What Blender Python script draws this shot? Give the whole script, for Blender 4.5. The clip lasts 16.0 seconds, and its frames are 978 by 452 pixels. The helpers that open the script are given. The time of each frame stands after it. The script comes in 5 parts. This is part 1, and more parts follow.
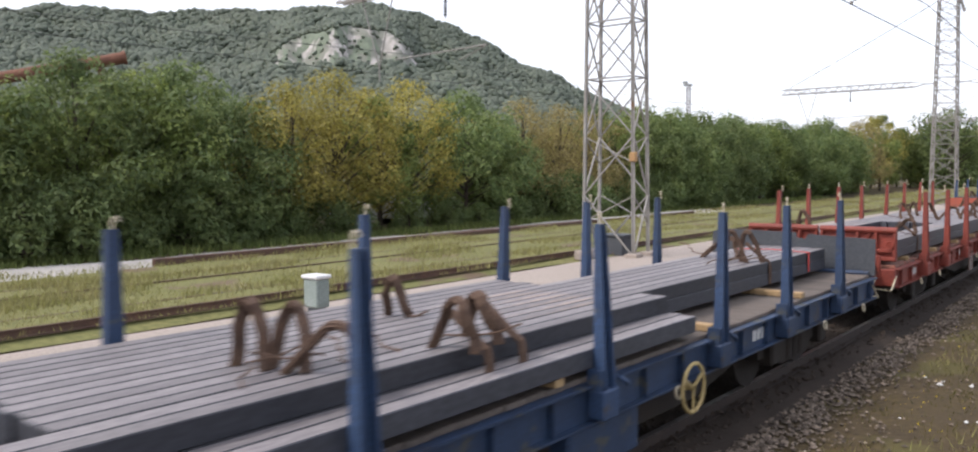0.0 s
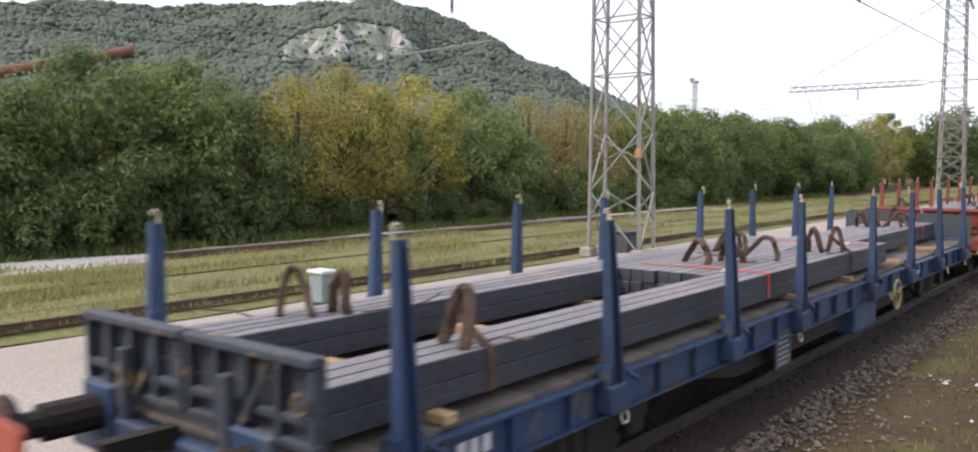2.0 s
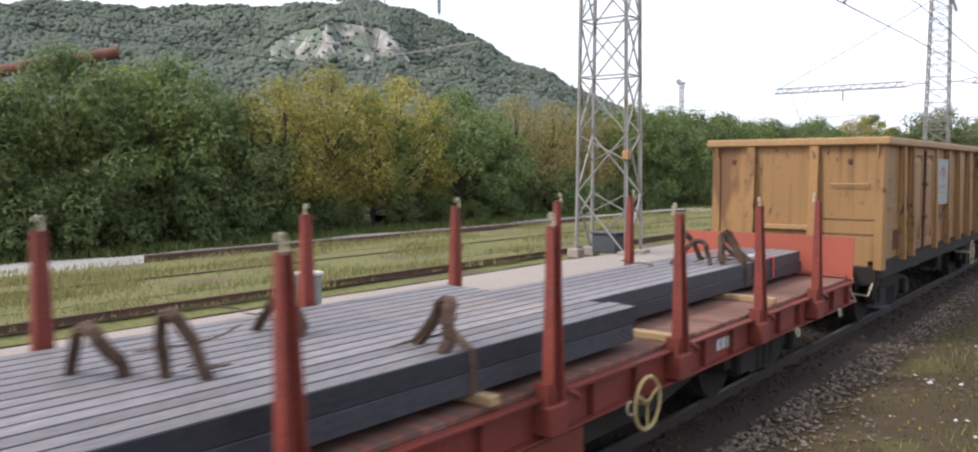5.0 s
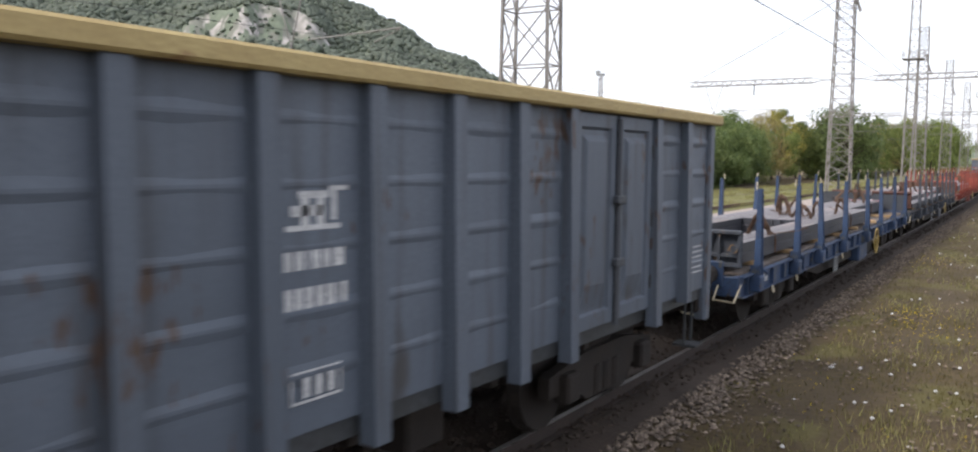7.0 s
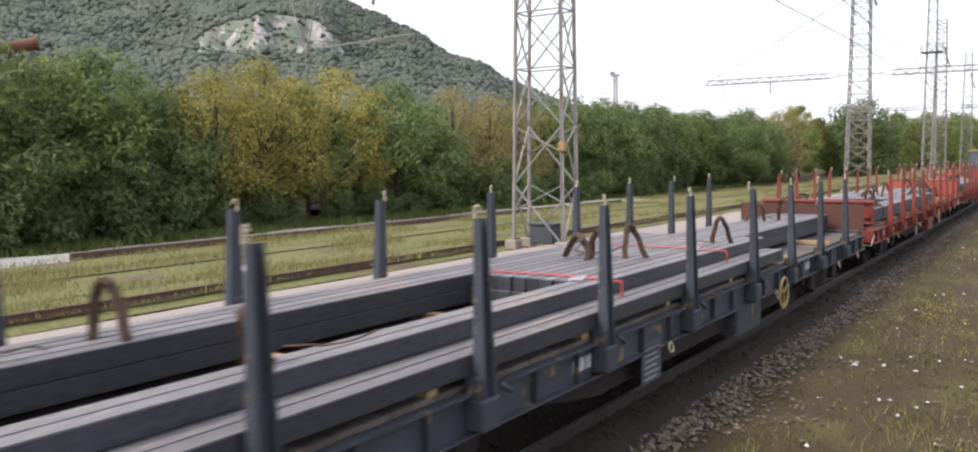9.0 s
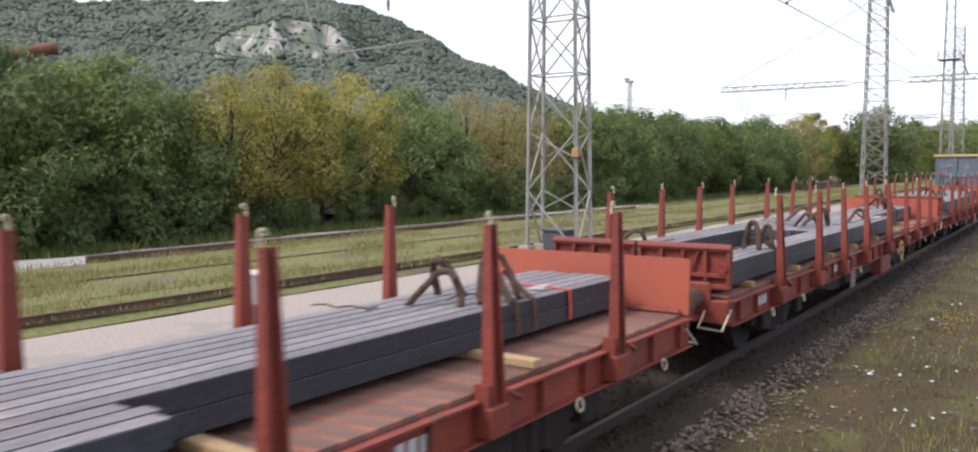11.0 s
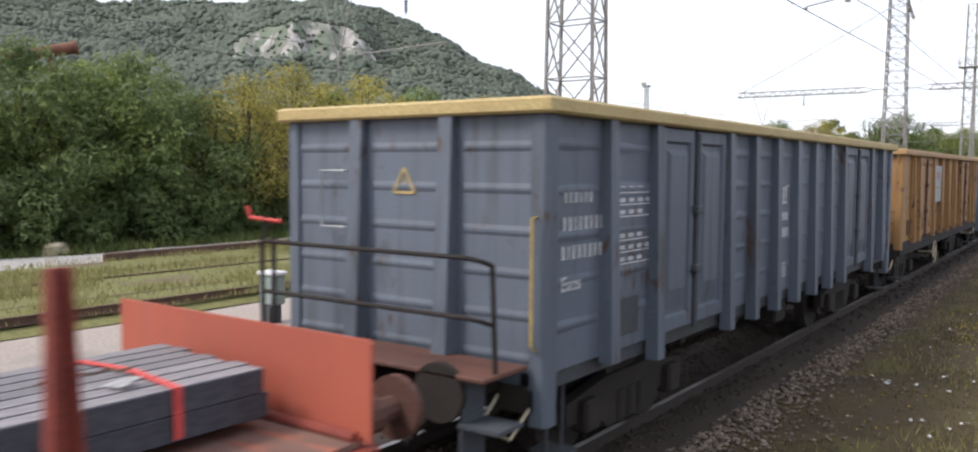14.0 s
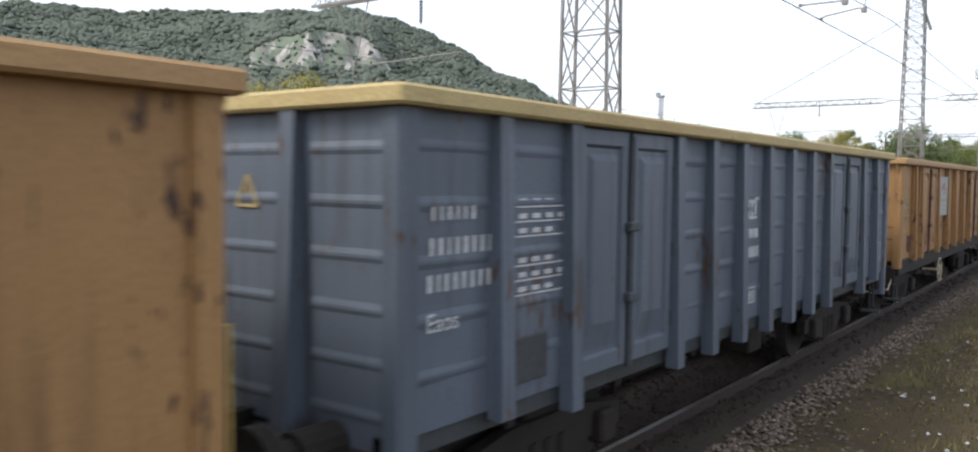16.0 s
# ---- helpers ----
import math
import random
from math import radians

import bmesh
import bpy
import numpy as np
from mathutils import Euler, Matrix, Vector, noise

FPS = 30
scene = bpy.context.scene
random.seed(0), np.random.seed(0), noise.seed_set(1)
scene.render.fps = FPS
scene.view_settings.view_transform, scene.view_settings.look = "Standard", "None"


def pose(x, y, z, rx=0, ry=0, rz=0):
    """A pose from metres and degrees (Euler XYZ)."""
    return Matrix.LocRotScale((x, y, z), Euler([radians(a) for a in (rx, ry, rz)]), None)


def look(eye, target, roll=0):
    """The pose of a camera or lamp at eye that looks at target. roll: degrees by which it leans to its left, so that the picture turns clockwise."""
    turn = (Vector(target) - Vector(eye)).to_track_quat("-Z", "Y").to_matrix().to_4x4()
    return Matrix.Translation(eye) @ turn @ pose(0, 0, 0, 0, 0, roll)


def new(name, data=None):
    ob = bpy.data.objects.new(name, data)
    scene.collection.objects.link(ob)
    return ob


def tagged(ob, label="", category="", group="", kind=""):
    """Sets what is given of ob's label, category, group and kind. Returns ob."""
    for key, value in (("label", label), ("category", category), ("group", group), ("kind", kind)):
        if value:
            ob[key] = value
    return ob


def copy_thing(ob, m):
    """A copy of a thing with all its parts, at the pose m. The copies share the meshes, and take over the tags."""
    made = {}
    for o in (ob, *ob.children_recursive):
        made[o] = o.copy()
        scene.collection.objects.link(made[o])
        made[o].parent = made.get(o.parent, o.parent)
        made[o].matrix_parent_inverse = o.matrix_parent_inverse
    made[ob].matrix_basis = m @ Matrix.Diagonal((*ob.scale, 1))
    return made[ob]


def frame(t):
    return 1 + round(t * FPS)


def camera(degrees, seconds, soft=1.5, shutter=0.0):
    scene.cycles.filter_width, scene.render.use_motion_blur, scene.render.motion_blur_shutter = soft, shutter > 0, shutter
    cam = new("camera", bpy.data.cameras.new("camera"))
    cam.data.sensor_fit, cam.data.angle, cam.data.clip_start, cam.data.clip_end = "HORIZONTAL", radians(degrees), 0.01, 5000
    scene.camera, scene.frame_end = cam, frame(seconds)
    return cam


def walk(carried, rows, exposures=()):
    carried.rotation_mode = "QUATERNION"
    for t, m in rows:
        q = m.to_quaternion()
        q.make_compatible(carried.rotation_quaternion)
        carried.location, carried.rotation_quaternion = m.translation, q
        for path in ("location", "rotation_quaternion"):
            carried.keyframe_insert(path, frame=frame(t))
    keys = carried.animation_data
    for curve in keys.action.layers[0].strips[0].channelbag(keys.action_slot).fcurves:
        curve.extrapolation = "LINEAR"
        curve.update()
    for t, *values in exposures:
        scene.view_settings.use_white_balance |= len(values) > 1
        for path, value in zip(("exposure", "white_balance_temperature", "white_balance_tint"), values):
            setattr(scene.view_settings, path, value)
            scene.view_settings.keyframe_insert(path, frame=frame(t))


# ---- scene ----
cam = camera(60.0, 16.0, soft=2.1, shutter=0.12)
PATH = [
    (0, pose(0, 0, 2.70, 86.33, 0.34, 38.61)),
    (0.5, pose(0, 0, 2.70, 86.28, -0.22, 38.93)),
    (1, pose(0, 0, 2.70, 86.14, 0.09, 39.24)),
    (1.5, pose(0, 0, 2.70, 86.00, -0.01, 39.08)),
    (2, pose(0, 0, 2.70, 86.06, 0.04, 38.99)),
    (2.5, pose(0, 0, 2.70, 86.07, 0.01, 38.95)),
    (3, pose(0, 0, 2.70, 86.20, 0.13, 39.05)),
    (5.3, pose(0, 0, 2.70, 86.12, 0.06, 37.68)),
    (5.5, pose(0, 0, 2.70, 86.00, 0.06, 35.43)),
    (6, pose(0, 0, 2.70, 85.58, -0.15, 33.28)),
    (6.5, pose(0, 0, 2.70, 85.72, -0.18, 32.27)),
    (7, pose(0, 0, 2.70, 85.36, -0.74, 32.81)),
    (7.5, pose(0, 0, 2.70, 85.19, 0.22, 33.66)),
    (8, pose(0, 0, 2.70, 85.57, 1.28, 33.21)),
    (8.5, pose(0, 0, 2.70, 85.48, 0.64, 33.59)),
    (9, pose(0, 0, 2.70, 85.60, 0.52, 33.89)),
    (11.5, pose(0, 0, 2.70, 86.05, 0.16, 35.05)),
    (12, pose(0, 0, 2.70, 86.13, 0.15, 35.29)),
    (12.5, pose(0, 0, 2.70, 86.26, 0.01, 35.54)),
    (13, pose(0, 0, 2.70, 86.27, 0.04, 35.68)),
    (13.5, pose(0, 0, 2.70, 86.08, 0.03, 35.85)),
    (14, pose(0, 0, 2.70, 86.19, -0.45, 35.85)),
    (14.5, pose(0, 0, 2.70, 86.27, -0.78, 36.54)),
    (15, pose(0, 0, 2.70, 86.41, -0.63, 36.69)),
    (15.5, pose(0, 0, 2.70, 86.62, -0.72, 36.76)),
    (16, pose(0, 0, 2.70, 86.83, -0.69, 36.78)),
]

walk(cam, PATH, exposures=((0, 0.70, 6400, 11), (3.0, 0.70, 6350, 11), (5.5, 0.69, 6250, 9), (6.5, 0.69, 6250, 8), (7.0, 0.72, 6500, 10), (7.5, 0.84, 7000, 11), (8.5, 0.80, 6900, 11), (9.0, 0.76, 6450, 11), (11.5, 0.71, 6300, 11), (14.0, 0.68, 6350, 10), (15.0, 0.74, 6800, 11), (15.5, 0.71, 6600, 10), (16, 0.68, 6250, 7)))

# ---- world and sun: bright thin overcast ----
world = bpy.data.worlds.new("world")
scene.world = world
world.use_nodes = True
wn, wl = world.node_tree.nodes, world.node_tree.links
wn.clear()
sky = wn.new("ShaderNodeTexSky")
sky.sky_type, sky.sun_disc = "NISHITA", False
SUN_EL, SUN_AZ = 48.0, 215.0
sky.sun_elevation, sky.sun_rotation = radians(SUN_EL), radians(SUN_AZ)
sky.air_density, sky.dust_density, sky.ozone_density = 1.0, 4.0, 1.0
sky_bg = wn.new("ShaderNodeBackground")
sky_bg.inputs["Strength"].default_value = 0.05
cloud_bg = wn.new("ShaderNodeBackground")
cloud_bg.inputs["Color"].default_value = (0.915, 0.93, 1.03, 1)
cloud_bg.inputs["Strength"].default_value = 0.74
both, wout = wn.new("ShaderNodeAddShader"), wn.new("ShaderNodeOutputWorld")
wl.new(sky.outputs["Color"], sky_bg.inputs["Color"])
wl.new(sky_bg.outputs[0], both.inputs[0])
wl.new(cloud_bg.outputs[0], both.inputs[1])
wl.new(both.outputs[0], wout.inputs["Surface"])
sun_data = bpy.data.lights.new("sun", "SUN")
sun_data.energy, sun_data.angle, sun_data.color = 2.0, radians(14), (1.0, 0.945, 0.905)
sun = new("sun", sun_data)
sun_dir = Vector((math.sin(radians(SUN_AZ)) * math.cos(radians(SUN_EL)), math.cos(radians(SUN_AZ)) * math.cos(radians(SUN_EL)), math.sin(radians(SUN_EL))))
sun.matrix_world = look(sun_dir * 100, (0, 0, 0))


# ---- materials ----
def mat(name, base, second=None, rough=0.7, metal=0.0, scale=3.0, fine=40.0, bump=0.15, spots=None, spot_at=0.62, spot_scale=1.2, stretch=(1, 1, 1), per_object=0.0, per_island=0.0, streak=None, streak_at=0.58, grainy=0.72, rust=None):
    """A weathered surface: a base colour that drifts to a second one, fine grain, patches of a third colour, and relief."""
    m = bpy.data.materials.new(name)
    m.use_nodes = True
    n, l = m.node_tree.nodes, m.node_tree.links
    bsdf = n["Principled BSDF"]
    bsdf.inputs["Roughness"].default_value, bsdf.inputs["Metallic"].default_value = rough, metal
    bsdf.inputs["Specular IOR Level"].default_value = 0.3
    tc, mp = n.new("ShaderNodeTexCoord"), n.new("ShaderNodeMapping")
    mp.inputs["Scale"].default_value = stretch
    l.new(tc.outputs["Object"], mp.inputs["Vector"])

    def noise_tex(s, detail=4.0):
        t = n.new("ShaderNodeTexNoise")
        t.inputs["Scale"].default_value, t.inputs["Detail"].default_value = s, detail
        l.new(mp.outputs[0], t.inputs["Vector"])
        return t.outputs["Fac"]

    def mix(fac, a, b):
        x = n.new("ShaderNodeMix")
        x.data_type = "RGBA"
        for sock, v in (("Factor", fac), ("A", a), ("B", b)):
            slot = x.inputs[0] if sock == "Factor" else x.inputs[6 if sock == "A" else 7]
            if isinstance(v, (tuple, list)):
                slot.default_value = (*v[:3], 1)
            elif isinstance(v, (int, float)):
                slot.default_value = v
            else:
                l.new(v, slot)
        return x.outputs[2]

    def ramp(fac, lo, hi):
        r = n.new("ShaderNodeMapRange")
        r.inputs["From Min"].default_value, r.inputs["From Max"].default_value = lo, hi
        l.new(fac, r.inputs["Value"])
        return r.outputs[0]

    second = second or tuple(c * 0.7 for c in base)
    col = mix(ramp(noise_tex(scale), 0.3, 0.7), base, second)
    grain = noise_tex(fine, 3.0)
    col = mix(ramp(grain, 0.35, 0.75), col, tuple(c * grainy for c in second))
    if spots:
        col = mix(ramp(noise_tex(spot_scale, 8.0), spot_at, spot_at + 0.06), col, spots)
    if streak:
        mp2 = n.new("ShaderNodeMapping")
        mp2.inputs["Scale"].default_value = (5.0, 5.0, 0.28)
        l.new(tc.outputs["Object"], mp2.inputs["Vector"])
        st = n.new("ShaderNodeTexNoise")
        st.inputs["Scale"].default_value, st.inputs["Detail"].default_value = 1.6, 7.0
        l.new(mp2.outputs[0], st.inputs["Vector"])
        amount = n.new("ShaderNodeMapRange")
        amount.inputs["From Min"].default_value, amount.inputs["From Max"].default_value = streak_at, streak_at + 0.22
        amount.inputs["To Max"].default_value = 0.75
        l.new(st.outputs["Fac"], amount.inputs["Value"])
        col = mix(amount.outputs[0], col, streak)
    if rust:   # small chips and short runs of rust, gathered in patches
        mp3 = n.new("ShaderNodeMapping")
        mp3.inputs["Scale"].default_value = (1.0, 1.0, 0.33)
        l.new(tc.outputs["Object"], mp3.inputs["Vector"])
        chip, patch = n.new("ShaderNodeTexNoise"), n.new("ShaderNodeTexNoise")
        chip.inputs["Scale"].default_value, chip.inputs["Detail"].default_value = 15.0, 8.0
        patch.inputs["Scale"].default_value, patch.inputs["Detail"].default_value = 1.1, 2.0
        l.new(mp3.outputs[0], chip.inputs["Vector"])
        l.new(tc.outputs["Object"], patch.inputs["Vector"])
        times = n.new("ShaderNodeMath")
        times.operation = "MULTIPLY"
        l.new(chip.outputs["Fac"], times.inputs[0])
        l.new(patch.outputs["Fac"], times.inputs[1])
        col = mix(ramp(times.outputs[0], 0.345, 0.40), col, rust)
    for k, info, socket in ((per_object, "ShaderNodeObjectInfo", "Random"), (per_island, "ShaderNodeNewGeometry", "Random Per Island")):
        if not k:
            continue
        hsv, r = n.new("ShaderNodeHueSaturation"), n.new("ShaderNodeMapRange")
        r.inputs["To Min"].default_value, r.inputs["To Max"].default_value = 1 - k, 1 + k
        l.new(n.new(info).outputs[socket], r.inputs["Value"])
        l.new(r.outputs[0], hsv.inputs["Value"])
        l.new(col, hsv.inputs["Color"])
        col = hsv.outputs[0]
    l.new(col, bsdf.inputs["Base Color"])
    if bump:
        b = n.new("ShaderNodeBump")
        b.inputs["Strength"].default_value, b.inputs["Distance"].default_value = bump, 0.02
        l.new(grain, b.inputs["Height"])
        l.new(b.outputs[0], bsdf.inputs["Normal"])
    return m


def leafy(name, base, second, light=0.35, vary=0.34, grain=0.7, tree=0.0):
    """Leaves: each one its own shade, some light passing through."""
    m = mat(name, base, second, rough=0.6, scale=grain, fine=6.0, bump=0, per_object=tree, per_island=vary)
    n, l = m.node_tree.nodes, m.node_tree.links
    bsdf = n["Principled BSDF"]
    tr, ms = n.new("ShaderNodeBsdfTranslucent"), n.new("ShaderNodeMixShader")
    l.new(bsdf.inputs["Base Color"].links[0].from_socket, tr.inputs["Color"])
    ms.inputs[0].default_value = light
    l.new(bsdf.outputs[0], ms.inputs[1])
    l.new(tr.outputs[0], ms.inputs[2])
    l.new(ms.outputs[0], n["Material Output"].inputs["Surface"])
    return m


M = {
    "red": mat("red_paint", (0.235, 0.044, 0.028), (0.155, 0.036, 0.026), 0.6, scale=2.5, spots=(0.085, 0.04, 0.028), spot_scale=2.2, per_object=0.12),
    "orange": mat("faded_red_paint", (0.375, 0.098, 0.060), (0.30, 0.075, 0.047), 0.6, scale=1.5, fine=90, bump=0.04, grainy=0.9, streak=(0.24, 0.085, 0.06), streak_at=0.54, spots=(0.42, 0.22, 0.17), spot_at=0.66, spot_scale=2.0),
    "blue": mat("blue_paint", (0.030, 0.060, 0.128), (0.026, 0.042, 0.08), 0.55, scale=2.5, spots=(0.07, 0.07, 0.062), spot_at=0.60, spot_scale=5, per_object=0.2, rust=(0.05, 0.04, 0.034)),
    "slate": mat("dark_worn_paint", (0.075, 0.08, 0.085), (0.05, 0.055, 0.065), 0.6, scale=1.6, spots=(0.11, 0.07, 0.045), spot_at=0.64),
    "dirt_blue": mat("grimy_blue_paint", (0.056, 0.066, 0.082), (0.038, 0.042, 0.05), 0.65, scale=3, spots=(0.19, 0.12, 0.065), spot_at=0.60, spot_scale=6, per_object=0.15),
    "rustred": mat("rusty_brown_paint", (0.125, 0.052, 0.036), (0.085, 0.042, 0.032), 0.75, scale=2, spots=(0.06, 0.035, 0.028)),
    "grey": mat("grey_blue_paint", (0.120, 0.140, 0.170), (0.086, 0.102, 0.126), 0.5, scale=0.9, fine=90, bump=0.04, spots=(0.062, 0.062, 0.064), spot_at=0.64, spot_scale=1.6, stretch=(1, 1, 0.4), per_object=0.10, streak=(0.055, 0.055, 0.058), streak_at=0.52, grainy=0.92, rust=(0.075, 0.05, 0.038)),
    "greydark": mat("grey_blue_grime", (0.06, 0.066, 0.072), (0.04, 0.042, 0.043), 0.6, scale=1.5, stretch=(1, 1, 0.4)),
    "ochre": mat("ochre_paint", (0.355, 0.205, 0.080), (0.250, 0.138, 0.056), 0.6, scale=0.8, fine=90, bump=0.04, spots=(0.155, 0.078, 0.036), spot_at=0.63, spot_scale=1.3, stretch=(1, 1, 0.35), per_object=0.06, streak=(0.10, 0.052, 0.028), streak_at=0.53, grainy=0.92, rust=(0.055, 0.028, 0.018)),
    "cream": mat("cream_yellow_rim", (0.47, 0.37, 0.165), (0.38, 0.28, 0.12), 0.6, scale=2.0, spots=(0.20, 0.11, 0.05), spot_at=0.66, spot_scale=3),
    "ochre_rim": mat("ochre_rim", (0.40, 0.25, 0.11), (0.32, 0.19, 0.085), 0.6, scale=2.0, spots=(0.15, 0.07, 0.035), spot_at=0.66, spot_scale=3),
    "black": mat("grimy_black_steel", (0.014, 0.0125, 0.0115), (0.026, 0.020, 0.016), 0.85, scale=4, bump=0.3),
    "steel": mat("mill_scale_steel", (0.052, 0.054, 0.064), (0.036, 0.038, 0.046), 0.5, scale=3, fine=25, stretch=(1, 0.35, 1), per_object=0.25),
    # paler copy of the billet steel: skylight on the tops put into the colour
    "steeltop": mat("sky_lit_mill_scale", (0.215, 0.195, 0.192), (0.148, 0.134, 0.138), 0.6, scale=2.5, fine=25, spots=(0.25, 0.195, 0.165), spot_at=0.6, spot_scale=1.4, stretch=(1, 0.3, 1), per_object=0.2),
    "meadow": mat("rough_meadow", (0.17, 0.155, 0.06), (0.13, 0.135, 0.045), 0.95, scale=0.35, fine=7, bump=0.5, spots=(0.12, 0.085, 0.055), spot_at=0.6, spot_scale=0.35),
    "relay": mat("relay_box_paint", (0.27, 0.31, 0.29), (0.20, 0.24, 0.22), 0.6, scale=3, spots=(0.12, 0.10, 0.08), spot_at=0.66, spot_scale=5),
    "rod": mat("rusty_wire_rod", (0.150, 0.092, 0.060), (0.075, 0.047, 0.034), 0.85, scale=9, fine=80, bump=0.5),
    "timber": mat("pale_timber", (0.43, 0.30, 0.155), (0.31, 0.21, 0.11), 0.8, scale=4, stretch=(1, 6, 6), per_object=0.15),
    "plank": mat("weathered_deck_plank", (0.155, 0.125, 0.105), (0.095, 0.08, 0.07), 0.85, scale=4, stretch=(1, 5, 5), bump=0.4, per_object=0.25),
    "plank_red": mat("red_stained_deck_plank", (0.205, 0.125, 0.098), (0.14, 0.08, 0.062), 0.85, scale=1.3, stretch=(1, 4, 4), bump=0.4, spots=(0.24, 0.085, 0.055), spot_at=0.56, spot_scale=0.9, per_object=0.25),
    "strap": mat("red_lashing_strap", (0.62, 0.085, 0.07), (0.5, 0.06, 0.05), 0.7, scale=6),
    "white": mat("white_paint", (0.68, 0.68, 0.66), (0.55, 0.55, 0.54), 0.6, scale=6),
    "chalk": mat("worn_white_lettering", (0.62, 0.62, 0.61), (0.42, 0.42, 0.42), 0.7, scale=9, fine=60),
    "yellow": mat("yellow_handrail_paint", (0.50, 0.36, 0.10), (0.36, 0.25, 0.08), 0.5, scale=5),
    "brass": mat("pale_hook_paint", (0.58, 0.54, 0.40), (0.40, 0.33, 0.22), 0.5, scale=8),
    "plate": mat("grey_sheet_board", (0.33, 0.345, 0.34), (0.25, 0.265, 0.265), 0.5, scale=1.5, fine=90, bump=0.03, grainy=0.92, streak=(0.19, 0.19, 0.18), streak_at=0.55),
    "faded": mat("faded_lettering", (0.47, 0.39, 0.27), (0.34, 0.25, 0.14), 0.7, scale=9, fine=60),
    "tower": mat("aged_galvanised_steel", (0.30, 0.29, 0.275), (0.21, 0.195, 0.175), 0.6, scale=1.2, spots=(0.17, 0.10, 0.06), spot_at=0.66),
    "wire": mat("dark_wire", (0.06, 0.06, 0.06), (0.04, 0.04, 0.04), 0.6),
    "concrete": mat("worn_concrete", (0.34, 0.29, 0.25), (0.285, 0.24, 0.205), 0.9, scale=0.25, fine=18, bump=0.15, spots=(0.23, 0.2, 0.17), spot_at=0.62, spot_scale=0.7),
    "road": mat("pale_gravel_road", (0.40, 0.38, 0.355), (0.30, 0.285, 0.26), 0.95, scale=0.4, fine=12, bump=0.3),
    "ground": mat("dry_grassy_soil", (0.080, 0.056, 0.021), (0.050, 0.034, 0.015), 0.95, scale=0.9, fine=14, bump=0.8, spots=(0.072, 0.060, 0.018), spot_at=0.56, spot_scale=0.6),
    "cinder": mat("dark_ballast", (0.032, 0.024, 0.018), (0.055, 0.040, 0.030), 0.95, scale=2, fine=22, bump=0.8),
    "rail": mat("rusty_rail", (0.13, 0.07, 0.045), (0.075, 0.045, 0.035), 0.7, scale=3),
    "railtop": mat("bright_rail_head", (0.45, 0.43, 0.41), (0.3, 0.27, 0.25), 0.35, metal=0.8, scale=3, bump=0),
    "sleeper": mat("old_sleeper", (0.06, 0.046, 0.036), (0.04, 0.032, 0.026), 0.9, scale=4, per_island=0.3),
    "stone": mat("ballast_stone", (0.215, 0.172, 0.132), (0.12, 0.092, 0.07), 0.9, scale=6, fine=30, per_island=0.6),
    "flower": leafy("yellow_blossom", (0.55, 0.44, 0.04), (0.48, 0.36, 0.05)),
    "raildark": mat("dark_brown_rail", (0.04, 0.027, 0.02), (0.026, 0.019, 0.016), 0.75, scale=3),
    "grass": leafy("dry_grass", (0.128, 0.105, 0.034), (0.082, 0.08, 0.021)),
    "weed": leafy("green_weeds", (0.23, 0.24, 0.07), (0.28, 0.25, 0.11)),
    "leaf": leafy("dark_green_leaves", (0.240, 0.278, 0.095), (0.112, 0.165, 0.062), 0.5, tree=0.2),
    "leaf_mid": leafy("fresh_green_leaves", (0.260, 0.290, 0.085), (0.140, 0.190, 0.055), 0.5, tree=0.16),
    "leaf_yellow": leafy("yellow_green_blossom_leaves", (0.50, 0.405, 0.095), (0.285, 0.270, 0.075), 0.5, tree=0.12),
    "leaf_pale": leafy("pale_young_leaves", (0.42, 0.335, 0.135), (0.26, 0.222, 0.088), 0.5, tree=0.12),
    "bark": mat("bark", (0.085, 0.065, 0.05), (0.05, 0.04, 0.032), 0.95, scale=8, bump=0.6),
    # distance haze is put into both colours; the slope darker, as shade between trees
    "hill": mat("hazy_forested_slope", (0.165, 0.190, 0.135), (0.135, 0.162, 0.118), 0.95, scale=0.012, fine=0.25, bump=0),
    "hilltree": leafy("hazy_distant_forest", (0.250, 0.280, 0.208), (0.182, 0.218, 0.170), 0.5, vary=0.14, grain=0.02),
    "cliff": mat("pale_limestone", (0.45, 0.425, 0.395), (0.28, 0.265, 0.24), 0.95, scale=0.10, fine=0.35, bump=0.3, spots=(0.16, 0.165, 0.135), spot_at=0.46, spot_scale=0.11, stretch=(1, 1, 0.3)),
    "pipe": mat("rusty_pipe", (0.22, 0.10, 0.06), (0.13, 0.06, 0.04), 0.8, scale=1.5),
    "carwhite": mat("white_car_paint", (0.75, 0.75, 0.75), (0.68, 0.68, 0.68), 0.3, scale=1, bump=0),
    "glassdark": mat("dark_car_glass", (0.03, 0.035, 0.04), (0.03, 0.03, 0.035), 0.1, bump=0),
    "tagred": mat("red_mark", (0.5, 0.05, 0.04), (0.4, 0.04, 0.03), 0.6),
    "logo": mat("orange_sign_mark", (0.42, 0.15, 0.085), (0.36, 0.17, 0.12), 0.7),
}


